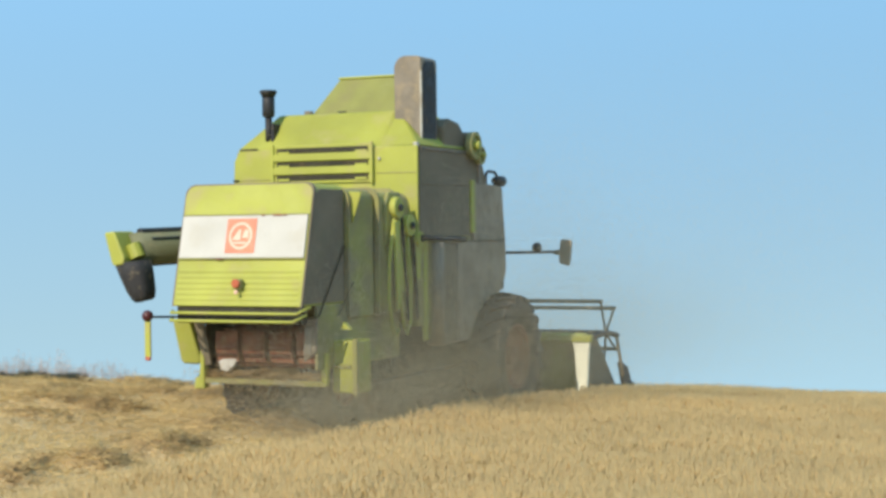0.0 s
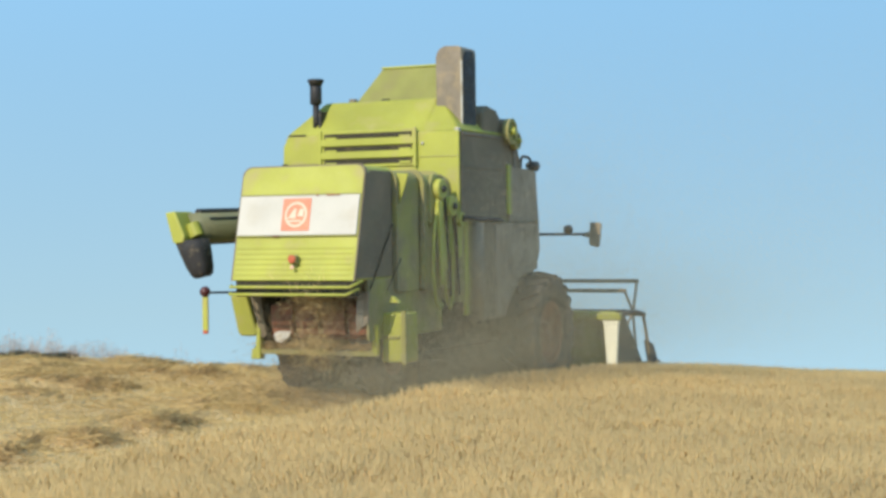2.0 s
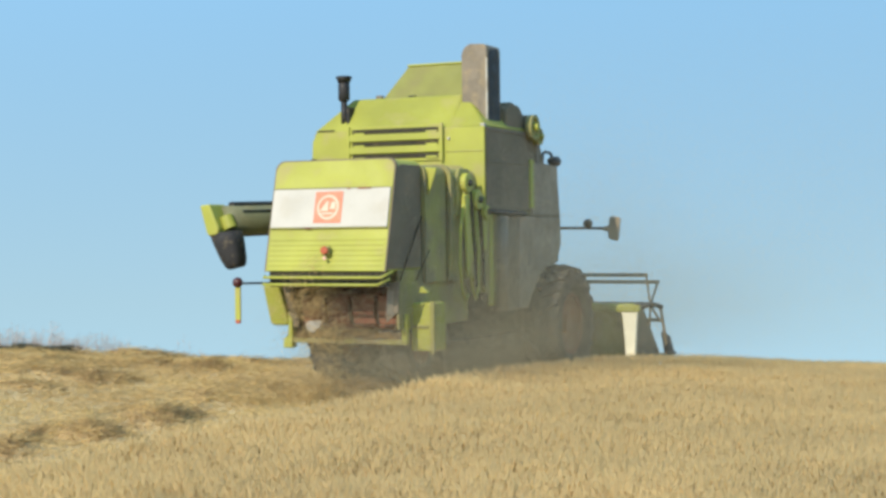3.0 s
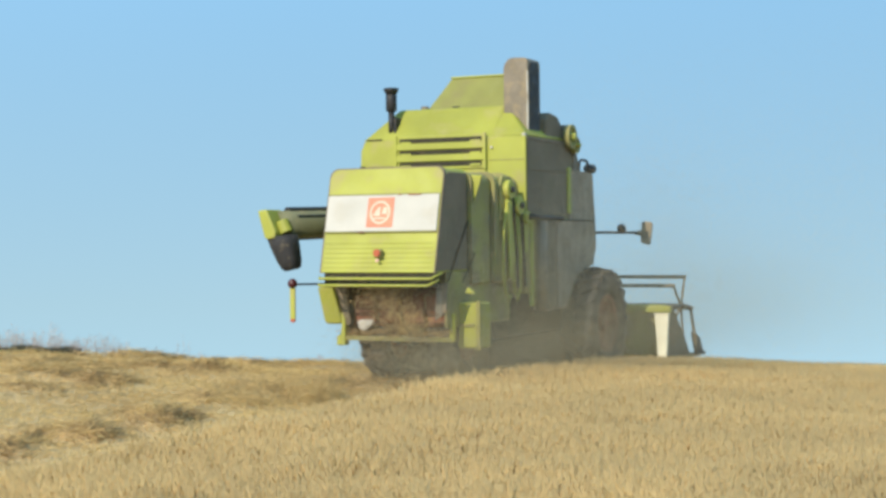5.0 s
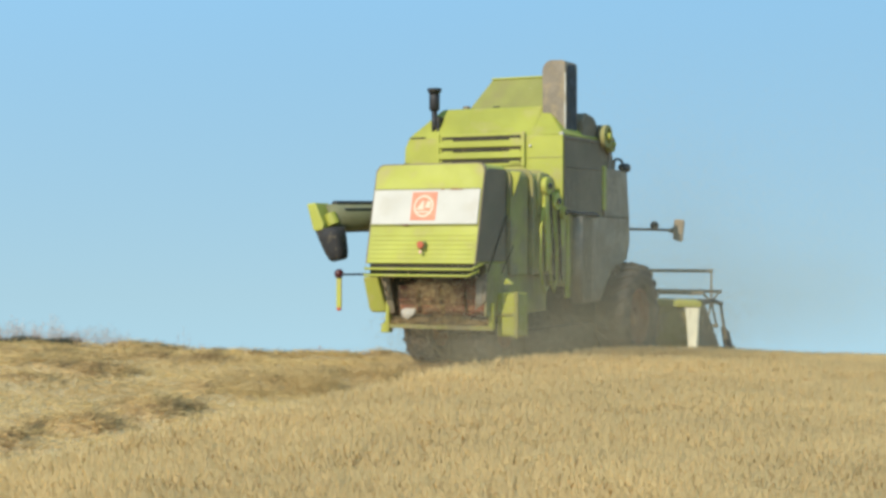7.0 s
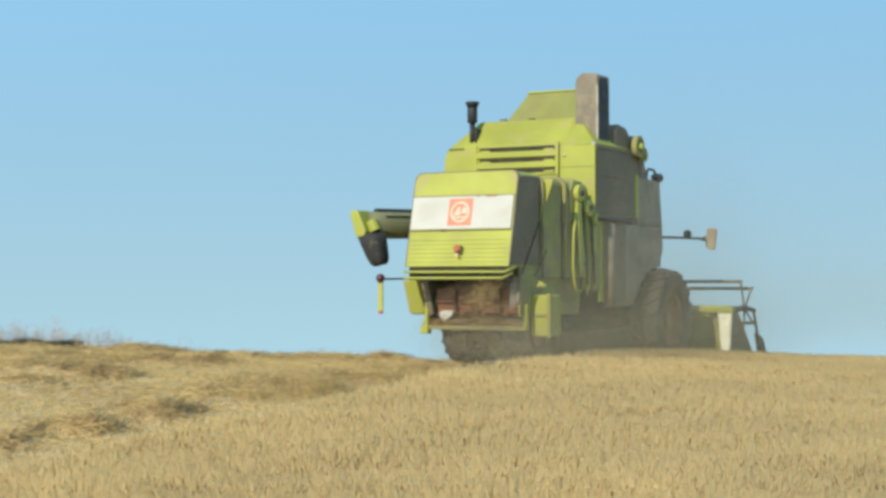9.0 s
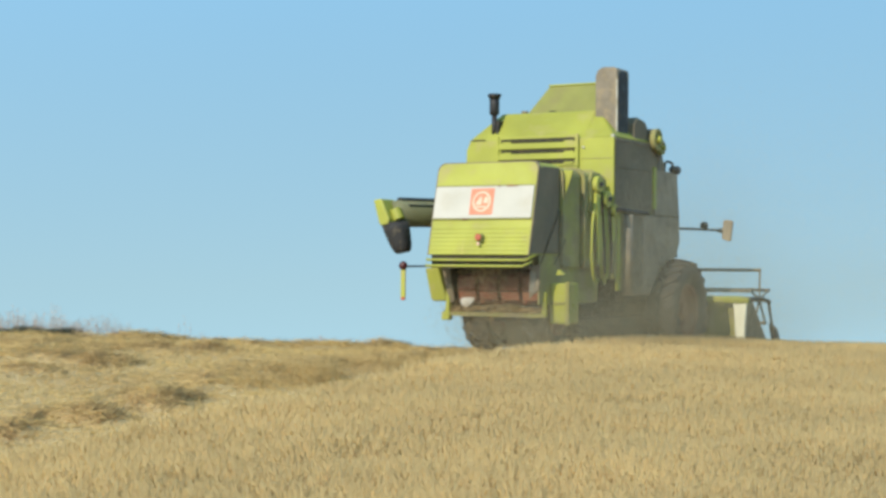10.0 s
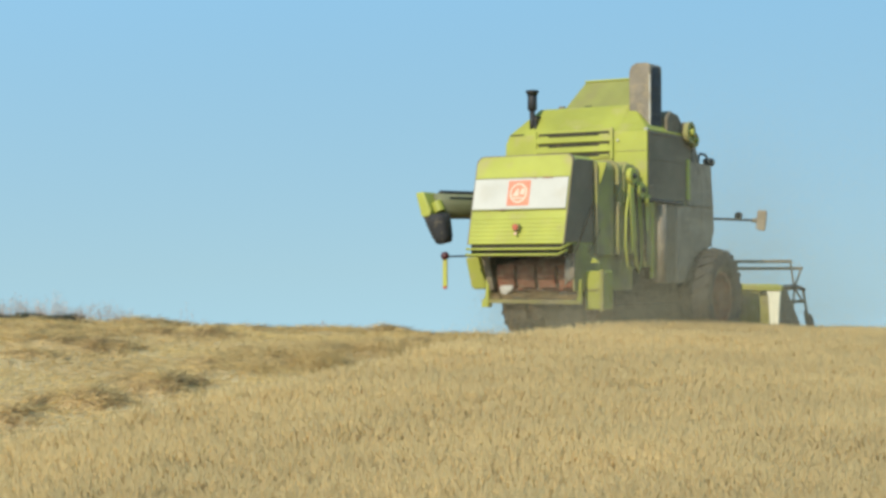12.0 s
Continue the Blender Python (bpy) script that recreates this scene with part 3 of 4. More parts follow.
def build_outlet(m):
    """The open straw outlet under the hood with its frame, walkers and side boxes."""
    # outlet inside: its shade is painted with the near-black colour
    part("outlet_wall", box(-0.68, -0.655, 0.46, 2.0, -0.74, 0.0, 0.004), M_HOLLOW, m, "inner wall painted shade-dark", LIFT)
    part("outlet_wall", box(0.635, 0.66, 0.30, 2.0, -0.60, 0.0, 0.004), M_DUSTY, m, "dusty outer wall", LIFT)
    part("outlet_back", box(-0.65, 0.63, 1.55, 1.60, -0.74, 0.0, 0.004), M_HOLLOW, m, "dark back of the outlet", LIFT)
    for i in range(4):
        x = -0.56 + i * 0.30
        teeth = [(0.45, -0.42)]
        for k in range(7):
            y = 0.45 + k * 0.15
            teeth += [(y + 0.02, -0.26 + 0.02 * k), (y + 0.15, -0.36 + 0.02 * k)]
        teeth += [(1.52, -0.48), (0.5, -0.56)]
        part("straw_walker", prism_x(teeth, x, x + 0.25, 0.004, 1), M_RUST, m, "rusty red saw-toothed straw walker", LIFT)
    part("crank_shaft", tube([(-0.64, 0.62, -0.58), (0.62, 0.62, -0.58)], 0.035, 10), M_RUST, m, "", LIFT)
    part("bearing_plate", prism_y([(-0.53, -0.64), (-0.55, -0.56), (-0.44, -0.50), (-0.33, -0.52), (-0.37, -0.60), (-0.45, -0.66)], 0.49, 0.53, 0.01, 2), M_WHITE, m, "small white bearing plate", LIFT)
    for x, mat in ((-0.685, M_GREEN), (0.66, M_GREEN)):
        part("frame_post", box(x - 0.028, x + 0.028, 0.42, 0.48, -0.75, -0.45, 0.006), mat, m, "lime-green frame post", LIFT)
    part("frame_bar", box(-0.70, 0.68, 0.42, 0.48, -0.765, -0.715, 0.006), M_DUSTY, m, "dusty lower frame bar", LIFT)
    rng = np.random.RandomState(21)
    lie = bmesh.new()
    for k in range(420):
        a = Vector((rng.uniform(-0.66, 0.60), 0.45 + rng.normal(0, 0.03), -0.70 + abs(rng.normal(0, 0.035))))
        d = Vector((rng.normal(0, 0.10), rng.normal(0, 0.03), rng.normal(-0.015, 0.035)))
        q = [lie.verts.new(v) for v in (a, a + d, a + d * 0.5 + Vector((0, -0.004, 0.008)))]
        lie.faces.new(q)
    part("straw_residue", lie, M_HEAP, m, "matted straw caught on the frame bar", LIFT)
    part("tow_bracket", prism_y([(-0.77, -0.82), (-0.76, -0.72), (-0.70, -0.70), (-0.70, -0.50), (-0.655, -0.50), (-0.655, -0.82)], 0.40, 0.50, 0.008, 1), M_GREEN, m, "", LIFT)
    part("frame_bolt", disc_y(-0.72, 0.415, -0.70, 0.02, 0.03, 10), M_BLACK, m, "", LIFT)
    # side boxes
    o = [(-0.99, -0.17), (-0.80, -0.15), (-0.70, -0.56), (-0.735, -0.585), (-0.90, -0.585), (-0.93, -0.55)]
    # the shield's shade is put into its colour with the darker lime
    part("side_shield", bevel(loft([[(x, 0.36 + (-0.15 - z) * 0.12, z) for x, z in o], [(x, 0.52 + (-0.15 - z) * 0.12, z) for x, z in o]]), 0.025, 3), M_DECK, m, "lime-green lower side shield", LIFT)
    part("side_shield", box(0.64, 0.91, 0.62, 0.90, -0.84, -0.34, 0.02, 2), M_GREEN, m, "lime-green lower side box", LIFT)
    part("shield_strap", box(0.87, 0.915, 0.595, 0.622, -0.86, -0.32, 0.004), M_DUSTY, m, "", LIFT)
    part("shield_strap", box(0.61, 0.84, 0.60, 0.622, -0.60, -0.57, 0.004), M_DUSTY, m, "", LIFT)
    part("hinge", prism_y([(0.76, -0.17), (0.84, -0.24), (0.72, -0.24)], 0.62, 0.68, 0.004, 1), M_GREEN, m, "", LIFT)
    part("side_flap", loft([[(0.58, 0.22, -0.13), (0.68, 0.26, -0.11), (0.66, 0.28, -0.42), (0.55, 0.24, -0.52)], [(0.585, 0.24, -0.13), (0.685, 0.28, -0.11), (0.665, 0.30, -0.42), (0.555, 0.26, -0.52)]]), M_GREY, m, "loose grey side flap", LIFT)
    part("side_flap", loft([[(-0.73, 0.34, -0.15), (-0.64, 0.36, -0.14), (-0.60, 0.44, -0.58), (-0.66, 0.42, -0.60)], [(-0.73, 0.36, -0.15), (-0.64, 0.38, -0.14), (-0.60, 0.46, -0.58), (-0.66, 0.44, -0.60)]]), M_SIDE, m, "slanting grey side plate", LIFT)
    for k in range(3):
        part("flap_stripe", tube([(0.585 + k * 0.022, 0.222 + k * 0.008, -0.20), (0.565 + k * 0.02, 0.228 + k * 0.01, -0.45)], 0.006, 5), M_STEEL, m, "", LIFT)
    # width marker on its arm
    arm = part("marker_arm", tube([(-0.90, 0.67, -0.14), (-1.49, 0.67, -0.15)], 0.012, 8), M_BLACK, m, "thin black marker arm", LIFT)
    ball = bmesh.new()
    bmesh.ops.create_uvsphere(ball, u_segments=14, v_segments=10, radius=0.058, matrix=Matrix.Translation((-1.50, 0.67, -0.14)))
    part("marker_lamp", ball, material("dark_red_lens", (0.07, 0.015, 0.02), 0.35, 0, None, 0, 60, 6.0, 0.1), arm, "round dark red marker lamp", LIFT, True)
    part("marker_strip", box(-1.535, -1.465, 0.66, 0.685, -0.555, -0.19, 0.008), M_GREEN, arm, "yellow hanging marker strip", LIFT)
    part("marker_end", box(-1.53, -1.47, 0.655, 0.69, -0.59, -0.545, 0.012), M_LAMP, arm, "red strip end", LIFT)


def build_unloader(m):
    """The grain unloading tube, folded back along the flank, with its elbow and rubber spout."""
    a, b = Vector((-1.46, 0.42, 0.535)), Vector((-1.42, 3.5, 0.60))
    body = part("unloading_tube", tube([a, a.lerp(b, 0.5), b], 0.165, 20), M_TUBE, m, "dull olive unloading tube", LIFT, True)
    part("tube_cover", tube([a + Vector((0, 0.08, 0.165)), b + Vector((0, 0, 0.165))], 0.042, 8), M_BLACK, body, "dark rail along the tube", LIFT)
    part("tube_rail", tube([a + Vector((0.13, 0.10, 0.10)), b + Vector((0.13, 0, 0.10))], 0.016, 6), M_BLACK, body, "", LIFT)
    # thin black bar that darkens the tube's underside
    part("tube_underline", tube([a + Vector((0, 0.05, -0.16)), b + Vector((0, 0, -0.16))], 0.02, 6), M_BLACK, body, "", LIFT)
    part("tube_flange", tube([a.lerp(b, 0.30), a.lerp(b, 0.312)], 0.18, 20), M_DUSTY, body, "", LIFT)
    o = [(-1.67, 0.70), (-1.55, 0.715), (-1.43, 0.45), (-1.445, 0.39), (-1.55, 0.37), (-1.58, 0.39)]
    part("elbow_cap", prism_y(o, 0.20, 0.52, 0.02, 2), M_GREEN, m, "lime-green elbow of the unloading tube", LIFT)
    part("elbow_ring", tube([(-1.44, 0.36, 0.58), (-1.38, 0.36, 0.45)], 0.075, 12), M_GREEN, m, "", LIFT)
    rings = []
    for t, hw, hd in ((0.0, 0.165, 0.15), (0.35, 0.150, 0.14), (0.75, 0.125, 0.12), (0.94, 0.10, 0.10), (1.0, 0.075, 0.08)):
        c = Vector((-1.44, 0.36, 0.41)).lerp(Vector((-1.315, 0.36, 0.03)), t)
        rings.append([(c.x + hw * math.copysign(abs(math.cos(k)) ** 0.6, math.cos(k)), c.y + hd * math.copysign(abs(math.sin(k)) ** 0.6, math.sin(k)), c.z + 0.02 * math.cos(k)) for k in (math.tau * j / 16 for j in range(16))])
    part("rubber_spout", loft(rings), M_RUBBER, m, "black rubber outlet spout", LIFT, True)


def build_engine_house(m):
    # body between engine and feeder
    part("engine_house", prism_x([(2.14, -0.30), (2.14, 1.56), (3.50, 1.56), (3.56, 1.18), (4.30, 1.16), (4.30, -0.30)], -1.36, 0.82, 0.02), M_DUSTY, m, "green engine and tank housing", LIFT)
    part("bulkhead", bevel(loft([[(x, y, z) for x, z in [(-1.40, 0.70), (-1.37, 1.46), (-1.30, 1.575), (0.835, 1.565), (0.835, 0.62), (0.2, 0.62)]] for y in (2.11, 2.137)]), 0.008, 1), M_GREEN, m, "lime-green rear bulkhead", LIFT)
    part("seam", box(0.36, 0.83, 2.104, 2.112, 1.285, 1.297, 0.002, 1), M_DUSTY, m, "", LIFT)
    part("seam", box(-1.375, -0.90, 2.104, 2.112, 1.245, 1.255, 0.002, 1), M_DUSTY, m, "", LIFT)
    # thin dark plate paints the shade in the handle opening
    part("handle_slot", box(-1.29, -1.07, 2.10, 2.112, 1.572, 1.590, 0.003, 1), M_HOLLOW, m, "dark slot", LIFT)
    part("latch", box(-1.38, -1.31, 2.09, 2.112, 1.24, 1.26, 0.004, 1), M_BLACK, m, "", LIFT)
    # sloping engine deck with a cut corner
    base = [(-1.36, 2.12, 1.566), (0.37, 2.12, 1.566), (0.835, 2.14, 1.566), (0.835, 3.50, 1.566), (-1.36, 3.50, 1.566)]
    top = [(-1.00, 2.45, 1.965), (0.42, 2.45, 1.965), (0.46, 2.52, 1.965), (0.46, 3.42, 1.965), (-1.00, 3.42, 1.965)]
    part("engine_deck", bevel(loft([base, top]), 0.03, 3), M_DECK, m, "sloping lime-green engine deck", LIFT)
    # air grille: slats, with dark plates that paint the shade in the slots
    grille = part("air_grille", box(-0.88, 0.335, 2.085, 2.108, 1.20, 1.61, 0.006), M_GREEN, m, "lime-green slatted air grille", LIFT)
    for z in (1.548, 1.405, 1.262):
        part("slot", box(-0.82, 0.28, 2.078, 2.086, z - 0.030, z + 0.030, 0.003, 1), M_HOLLOW, grille, "dark air slot", LIFT)
        for x in (-0.80, 0.13):
            part("slot_bracket", box(x + 0.0, x + 0.14, 2.068, 2.080, z - 0.034, z - 0.008, 0.003, 1), M_GREEN, grille, "", LIFT)
    for z in (1.475, 1.333):
        part("slat", prism_x([(2.085, z - 0.046), (2.06, z - 0.034), (2.06, z + 0.036), (2.085, z + 0.046)], -0.85, 0.31, 0.004, 1), M_GREEN, grille, "", LIFT)
    part("grille_edge", box(-0.885, -0.85, 2.06, 2.086, 1.19, 1.62, 0.004), M_GREEN, grille, "", LIFT)
    part("grille_edge", box(0.305, 0.34, 2.06, 2.086, 1.19, 1.62, 0.004), M_GREEN, grille, "", LIFT)
    part("rivet", disc_y(0.40, 2.09, 1.44, 0.02, 0.02, 10), M_STEEL, m, "", LIFT)
    # filler cap on the deck
    part("deck_cap", disc_z(-0.80, 2.75, 1.965, 0.05, 0.06), M_GREY, m, "small grey cap", LIFT)
    part("deck_bolt", box(-0.30, -0.22, 2.50, 2.56, 1.965, 1.985, 0.004), M_BLACK, m, "", LIFT)
    # grain tank extension
    base = [(-0.80, 2.75, 1.94), (0.42, 2.75, 1.94), (0.30, 3.5, 1.94), (-0.80, 3.5, 1.94)]
    top = [(-0.54, 3.0, 2.385), (0.34, 3.0, 2.385), (0.26, 3.4, 2.385), (-0.54, 3.4, 2.385)]
    part("tank_extension", bevel(loft([base, top]), 0.015, 2), M_TANK, m, "sloping grain tank extension", LIFT)
    part("tank_rim", box(-0.55, 0.35, 2.98, 3.38, 2.38, 2.405, 0.01), M_GREEN, m, "lime-green tank rim", LIFT)
    # exhaust
    ex = part("exhaust_pipe", tube([(-1.01, 2.24, 1.62), (-1.01, 2.24, 1.95)], 0.038, 14), M_BLACK, m, "black exhaust pipe", LIFT, True)
    part("muffler", tube([(-1.01, 2.24, 1.93), (-1.01, 2.24, 1.95), (-1.01, 2.24, 2.14), (-1.01, 2.24, 2.16)], [0.045, 0.068, 0.068, 0.05], 16), M_BLACK, ex, "", LIFT, True)
    part("rain_cap", tube([(-1.01, 2.24, 2.15), (-1.01, 2.24, 2.19), (-1.01, 2.24, 2.205), (-1.01, 2.24, 2.225)], [0.07, 0.085, 0.098, 0.085], 18), M_BLACK, ex, "flared black exhaust cap", LIFT, True)
    part("heat_shield", box(-0.965, -0.925, 2.20, 2.42, 1.64, 1.86, 0.015), M_BLACK, m, "", LIFT)


def disc_z(x, y, z, r, thick, sides=18):
    return bevel(loft([[(x + r * math.cos(math.tau * k / sides), y + r * math.sin(math.tau * k / sides), zz) for k in range(sides)] for zz in (z, z + thick)]), 0.006, 1)


def build_right_flank(m):
    # elevator head: tall, round-topped box
    o = [(0.435, 1.45)] + [(0.435 + 0.12 * (1 - math.cos(a)), 2.40 + 0.125 * math.sin(a)) for a in (math.pi / 2 * i / 6 for i in range(7))]
    o += [(0.70, 2.52), (0.735, 2.50), (0.745, 2.46), (0.745, 1.45)]
    head = part("elevator_head", prism_y(o, 2.40, 2.80, 0.010, 2), M_GREY, m, "tall grey round-topped elevator head", LIFT)
    # black sheet paints the shaded right side of the head
    part("head_side", prism_x([(2.44, 1.55), (2.44, 2.38), (2.50, 2.47), (2.70, 2.48), (2.76, 2.36), (2.76, 1.55)], 0.742, 0.752, 0.003, 1), M_BLACK, head, "side face painted dark for its shade", LIFT)
    part("head_seam", box(0.735, 0.757, 2.39, 2.41, 1.55, 2.36, 0.004, 1), M_STEEL, head, "", LIFT)
    part("bracket", box(0.78, 0.83, 2.12, 2.18, 1.55, 1.60, 0.008), M_STEEL, m, "", LIFT)
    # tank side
    tank = part("tank_side", box(0.815, 0.838, 2.16, 3.46, 0.63, 1.56, 0.006), M_SIDE, m, "dark grey-brown grain tank side", LIFT)
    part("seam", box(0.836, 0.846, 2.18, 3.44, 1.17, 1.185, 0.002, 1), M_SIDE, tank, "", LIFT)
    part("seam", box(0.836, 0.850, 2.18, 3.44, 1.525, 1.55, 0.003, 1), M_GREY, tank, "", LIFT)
    part("corner_strip", box(0.83, 0.862, 3.42, 3.52, 0.66, 1.24, 0.008), M_GREEN, m, "lime-green corner strip", LIFT)
    # platform panel in front of the tank, wider towards the bottom
    o = [(3.50, 0.05), (3.50, 1.22), (4.15, 1.20), (4.34, 1.18), (4.36, 0.90), (4.42, 0.60), (4.42, 0.25), (4.32, 0.02), (4.05, 0.0)]
    part("platform_panel", prism_x(o, 0.80, 0.845, 0.012, 2), M_PANEL, m, "dust-grey side panel of the platform", LIFT)
    # lower flank panel with a rolled rear edge
    low = part("lower_panel", prism_x([(2.46, -0.52), (2.48, 0.57), (4.38, 0.56), (4.40, 0.22), (4.25, 0.0), (3.95, -0.06), (3.55, -0.25), (3.30, -0.52)], 0.835, 0.862, 0.01, 2), M_PANEL, m, "dust-grey lower side panel", LIFT)
    part("rolled_edge", tube([(0.855, 2.48, -0.52), (0.855, 2.50, 0.56)], 0.085, 14), M_GREY, low, "pale rolled panel edge", LIFT, True)
    part("panel_fold", box(0.86, 0.872, 3.00, 3.03, -0.50, 0.54, 0.003, 1), M_GREY, low, "", LIFT)
    part("ledge_pipe", tube([(0.88, 2.10, 0.62), (0.88, 2.40, 0.605), (0.88, 3.15, 0.595), (0.86, 3.22, 0.59)], 0.026, 8), M_BLACK, m, "dark pipe along the flank", LIFT, True)
    part("panel_seam", box(0.845, 0.870, 3.22, 4.38, 0.572, 0.584, 0.003, 1), M_SIDE, low, "", LIFT)
    # shade beside the rolled edge, painted as a darker strip
    part("fold_shade_stripe", box(0.860, 0.866, 2.60, 2.98, -0.50, 0.55, 0.002, 1), M_SIDE, low, "darker stripe painting the fold's shade", LIFT)
    part("inner_post", box(0.80, 0.84, 2.25, 2.32, -0.45, 0.60, 0.006), M_GREEN, m, "", LIFT)
    part("inner_post", box(0.80, 0.84, 2.40, 2.43, -0.45, 0.60, 0.006), M_DUSTY, m, "", LIFT)
    # filler dome and upper drive
    o = [(2.85, 1.55), (2.85, 1.80), (2.98, 1.90), (3.25, 1.86), (3.42, 1.72), (3.42, 1.55)]
    part("auger_cover", prism_x(o, 0.52, 0.80, 0.03, 2), M_SIDE, m, "grey rounded auger cover", LIFT)
    # the pulleys' dull paint holds both their dust and their shade
    for y, z, r, mat in ((3.44, 1.62, 0.15, M_DUSTY), (3.60, 1.52, 0.10, M_DUSTY)):
        wheel = part("drive_pulley", lathe_at(0.85, y, z, r), mat, m, "upper drive pulley", LIFT)
        part("hub", disc(0.86, 0.96, y, z, r * 0.32, 14), M_GREEN, wheel, "", LIFT)
    part("drive_case", prism_x([(3.38, 1.19), (3.36, 1.62), (3.42, 1.77), (3.56, 1.77), (3.72, 1.60), (3.94, 1.19)], 0.66, 0.83, 0.02, 2), M_SIDE, m, "", LIFT)
    part("tilted_guard", box(0.82, 0.85, 3.64, 3.72, 1.18, 1.64, 0.02), M_GREY, m, "", LIFT)
    # hand rail and lamp at the platform
    part("hand_rail", tube([(0.78, 4.00, 1.20), (0.78, 4.02, 1.33), (0.78, 4.08, 1.36), (0.78, 4.26, 1.355), (0.78, 4.31, 1.33), (0.78, 4.33, 1.25)], 0.018, 8), M_BLACK, m, "dark platform hand rail", LIFT, True)
    part("work_lamp", tube([(0.78, 4.26, 1.255), (0.78, 4.34, 1.255), (0.78, 4.48, 1.255)], [0.04, 0.06, 0.065], 14), M_BLACK, m, "black work lamp", LIFT, True)
    # mirror
    arm = part("mirror_arm", tube([(0.60, 4.45, 0.42), (0.85, 4.85, 0.42), (1.02, 5.54, 0.415), (1.12, 5.54, 0.41)], 0.018, 8), M_BLACK, m, "long black mirror arm", LIFT, True)
    ball = bmesh.new()
    bmesh.ops.create_uvsphere(ball, u_segments=14, v_segments=10, radius=0.062, matrix=Matrix.Translation((0.93, 5.20, 0.475)))
    part("marker_lamp", ball, M_BLACK, arm, "round black lamp", LIFT, True)
    part("mirror_bracket", tube([(1.00, 5.54, 0.41), (1.10, 5.54, 0.41)], [0.02, 0.045], 10), M_GREY, arm, "", LIFT)
    o = [(1.085, 0.30), (1.105, 0.27), (1.20, 0.245), (1.225, 0.26), (1.255, 0.53), (1.24, 0.56), (1.13, 0.57), (1.105, 0.55)]
    part("mirror_head", prism_y(o, 5.52, 5.57, 0.012, 2), M_PANEL, arm, "grey wing mirror head", LIFT)


def lathe_at(x, y, z, r):
    bm = lathe_x([(0, r), (0.07, r), (0.07, r * 0.72), (0.045, r * 0.66), (0.045, r * 0.2), (0, r * 0.2)], 28)
    bmesh.ops.translate(bm, vec=(x, y, z), verts=bm.verts)
    return bm


def build_underside(m):
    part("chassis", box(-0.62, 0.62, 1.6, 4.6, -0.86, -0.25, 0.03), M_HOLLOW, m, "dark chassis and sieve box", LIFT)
    # added dark box that closes off the bright gap below the chassis
    part("belly_filler", prism_x([(1.2, -1.18), (1.2, -0.80), (4.9, -0.80), (4.9, -1.36), (3.0, -1.28)], -0.72, 0.74, 0.02), M_HOLLOW, m, "added dark filler box under the chassis", LIFT)
    part("sieve_box", prism_x([(0.9, -0.30), (1.7, -0.20), (1.7, -0.80), (1.2, -0.74)], -0.55, 0.55, 0.01), M_DUSTY, m, "dusty sieve box", LIFT)
    part("rear_axle", tube([(-0.60, 1.02, -0.78), (0.60, 1.02, -0.78)], 0.06, 10), M_BLACK, m, "", LIFT)
    part("front_axle", tube([(-0.95, 4.05, -0.76), (0.95, 4.05, -0.76)], 0.13, 12), M_BLACK, m, "", LIFT)
    part("feeder_house", prism_x([(4.5, -0.35), (4.5, -1.0), (5.6, -1.3), (5.6, -0.75)], -0.55, 0.55, 0.02), M_DUSTY, m, "dusty feeder house", LIFT)
    part("platform_floor", box(-1.05, 0.82, 4.28, 4.42, 0.0, 0.12, 0.01), M_HOLLOW, m, "", LIFT)


def build_wheel(m, name, r, width, rim, lugs):
    """A tyre with rounded shoulders and slanting lugs on a dished rim; its axle is x."""
    h = width / 2
    w = new(name)
    w.empty_display_size = 0.3
    w.parent = m
    prof = [(-h * 0.72, rim), (-h, rim + (r - rim) * 0.35), (-h, r - 0.10), (-h * 0.8, r - 0.04), (0, r - 0.028), (h * 0.8, r - 0.04), (h, r - 0.10), (h, rim + (r - rim) * 0.35), (h * 0.72, rim)]
    tyre = part("tyre", lathe_x(prof, 40), M_TYRE, w, "dusty ribbed tyre", 0, True)
    for side in (-1, 1):
        for k in range(lugs):
            a = math.tau * (k + (0.5 if side > 0 else 0)) / lugs
            bm = bmesh.new()
            vs = []
            for x, da, rr in ((0.02, 0.10, r - 0.03), (h * 0.98, -0.10, r - 0.075)):
                for d in (-0.045, 0.045):
                    for top in (0, 1):
                        ang = a + da + d
                        q = rr + ((0.05 if r > 0.6 else 0.022) if top else -0.02)
                        vs.append(bm.verts.new((side * x, q * math.cos(ang), q * math.sin(ang))))
            for f in ((0, 1, 3, 2), (4, 6, 7, 5), (0, 4, 5, 1), (2, 3, 7, 6), (1, 5, 7, 3), (0, 2, 6, 4)):
                bm.faces.new([vs[i] for i in f])
            part("lug", bm, M_TYRE, tyre)
    prof = [(-h * 0.7, rim + 0.01), (-h * 0.78, rim - 0.02), (-0.02, rim * 0.75), (0.0, 0.06), (0.05, 0.06), (0.05, rim * 0.72), (h * 0.5, rim - 0.03), (h * 0.75, rim - 0.02), (h * 0.78, rim + 0.01)]
    rm = part("rim", lathe_x(prof, 32), M_RUST, w, "dull red wheel rim")
    part("hub", disc(0.03, h * 0.62, 0, 0, rim * 0.30, 16), M_RUST, rm)
    return w


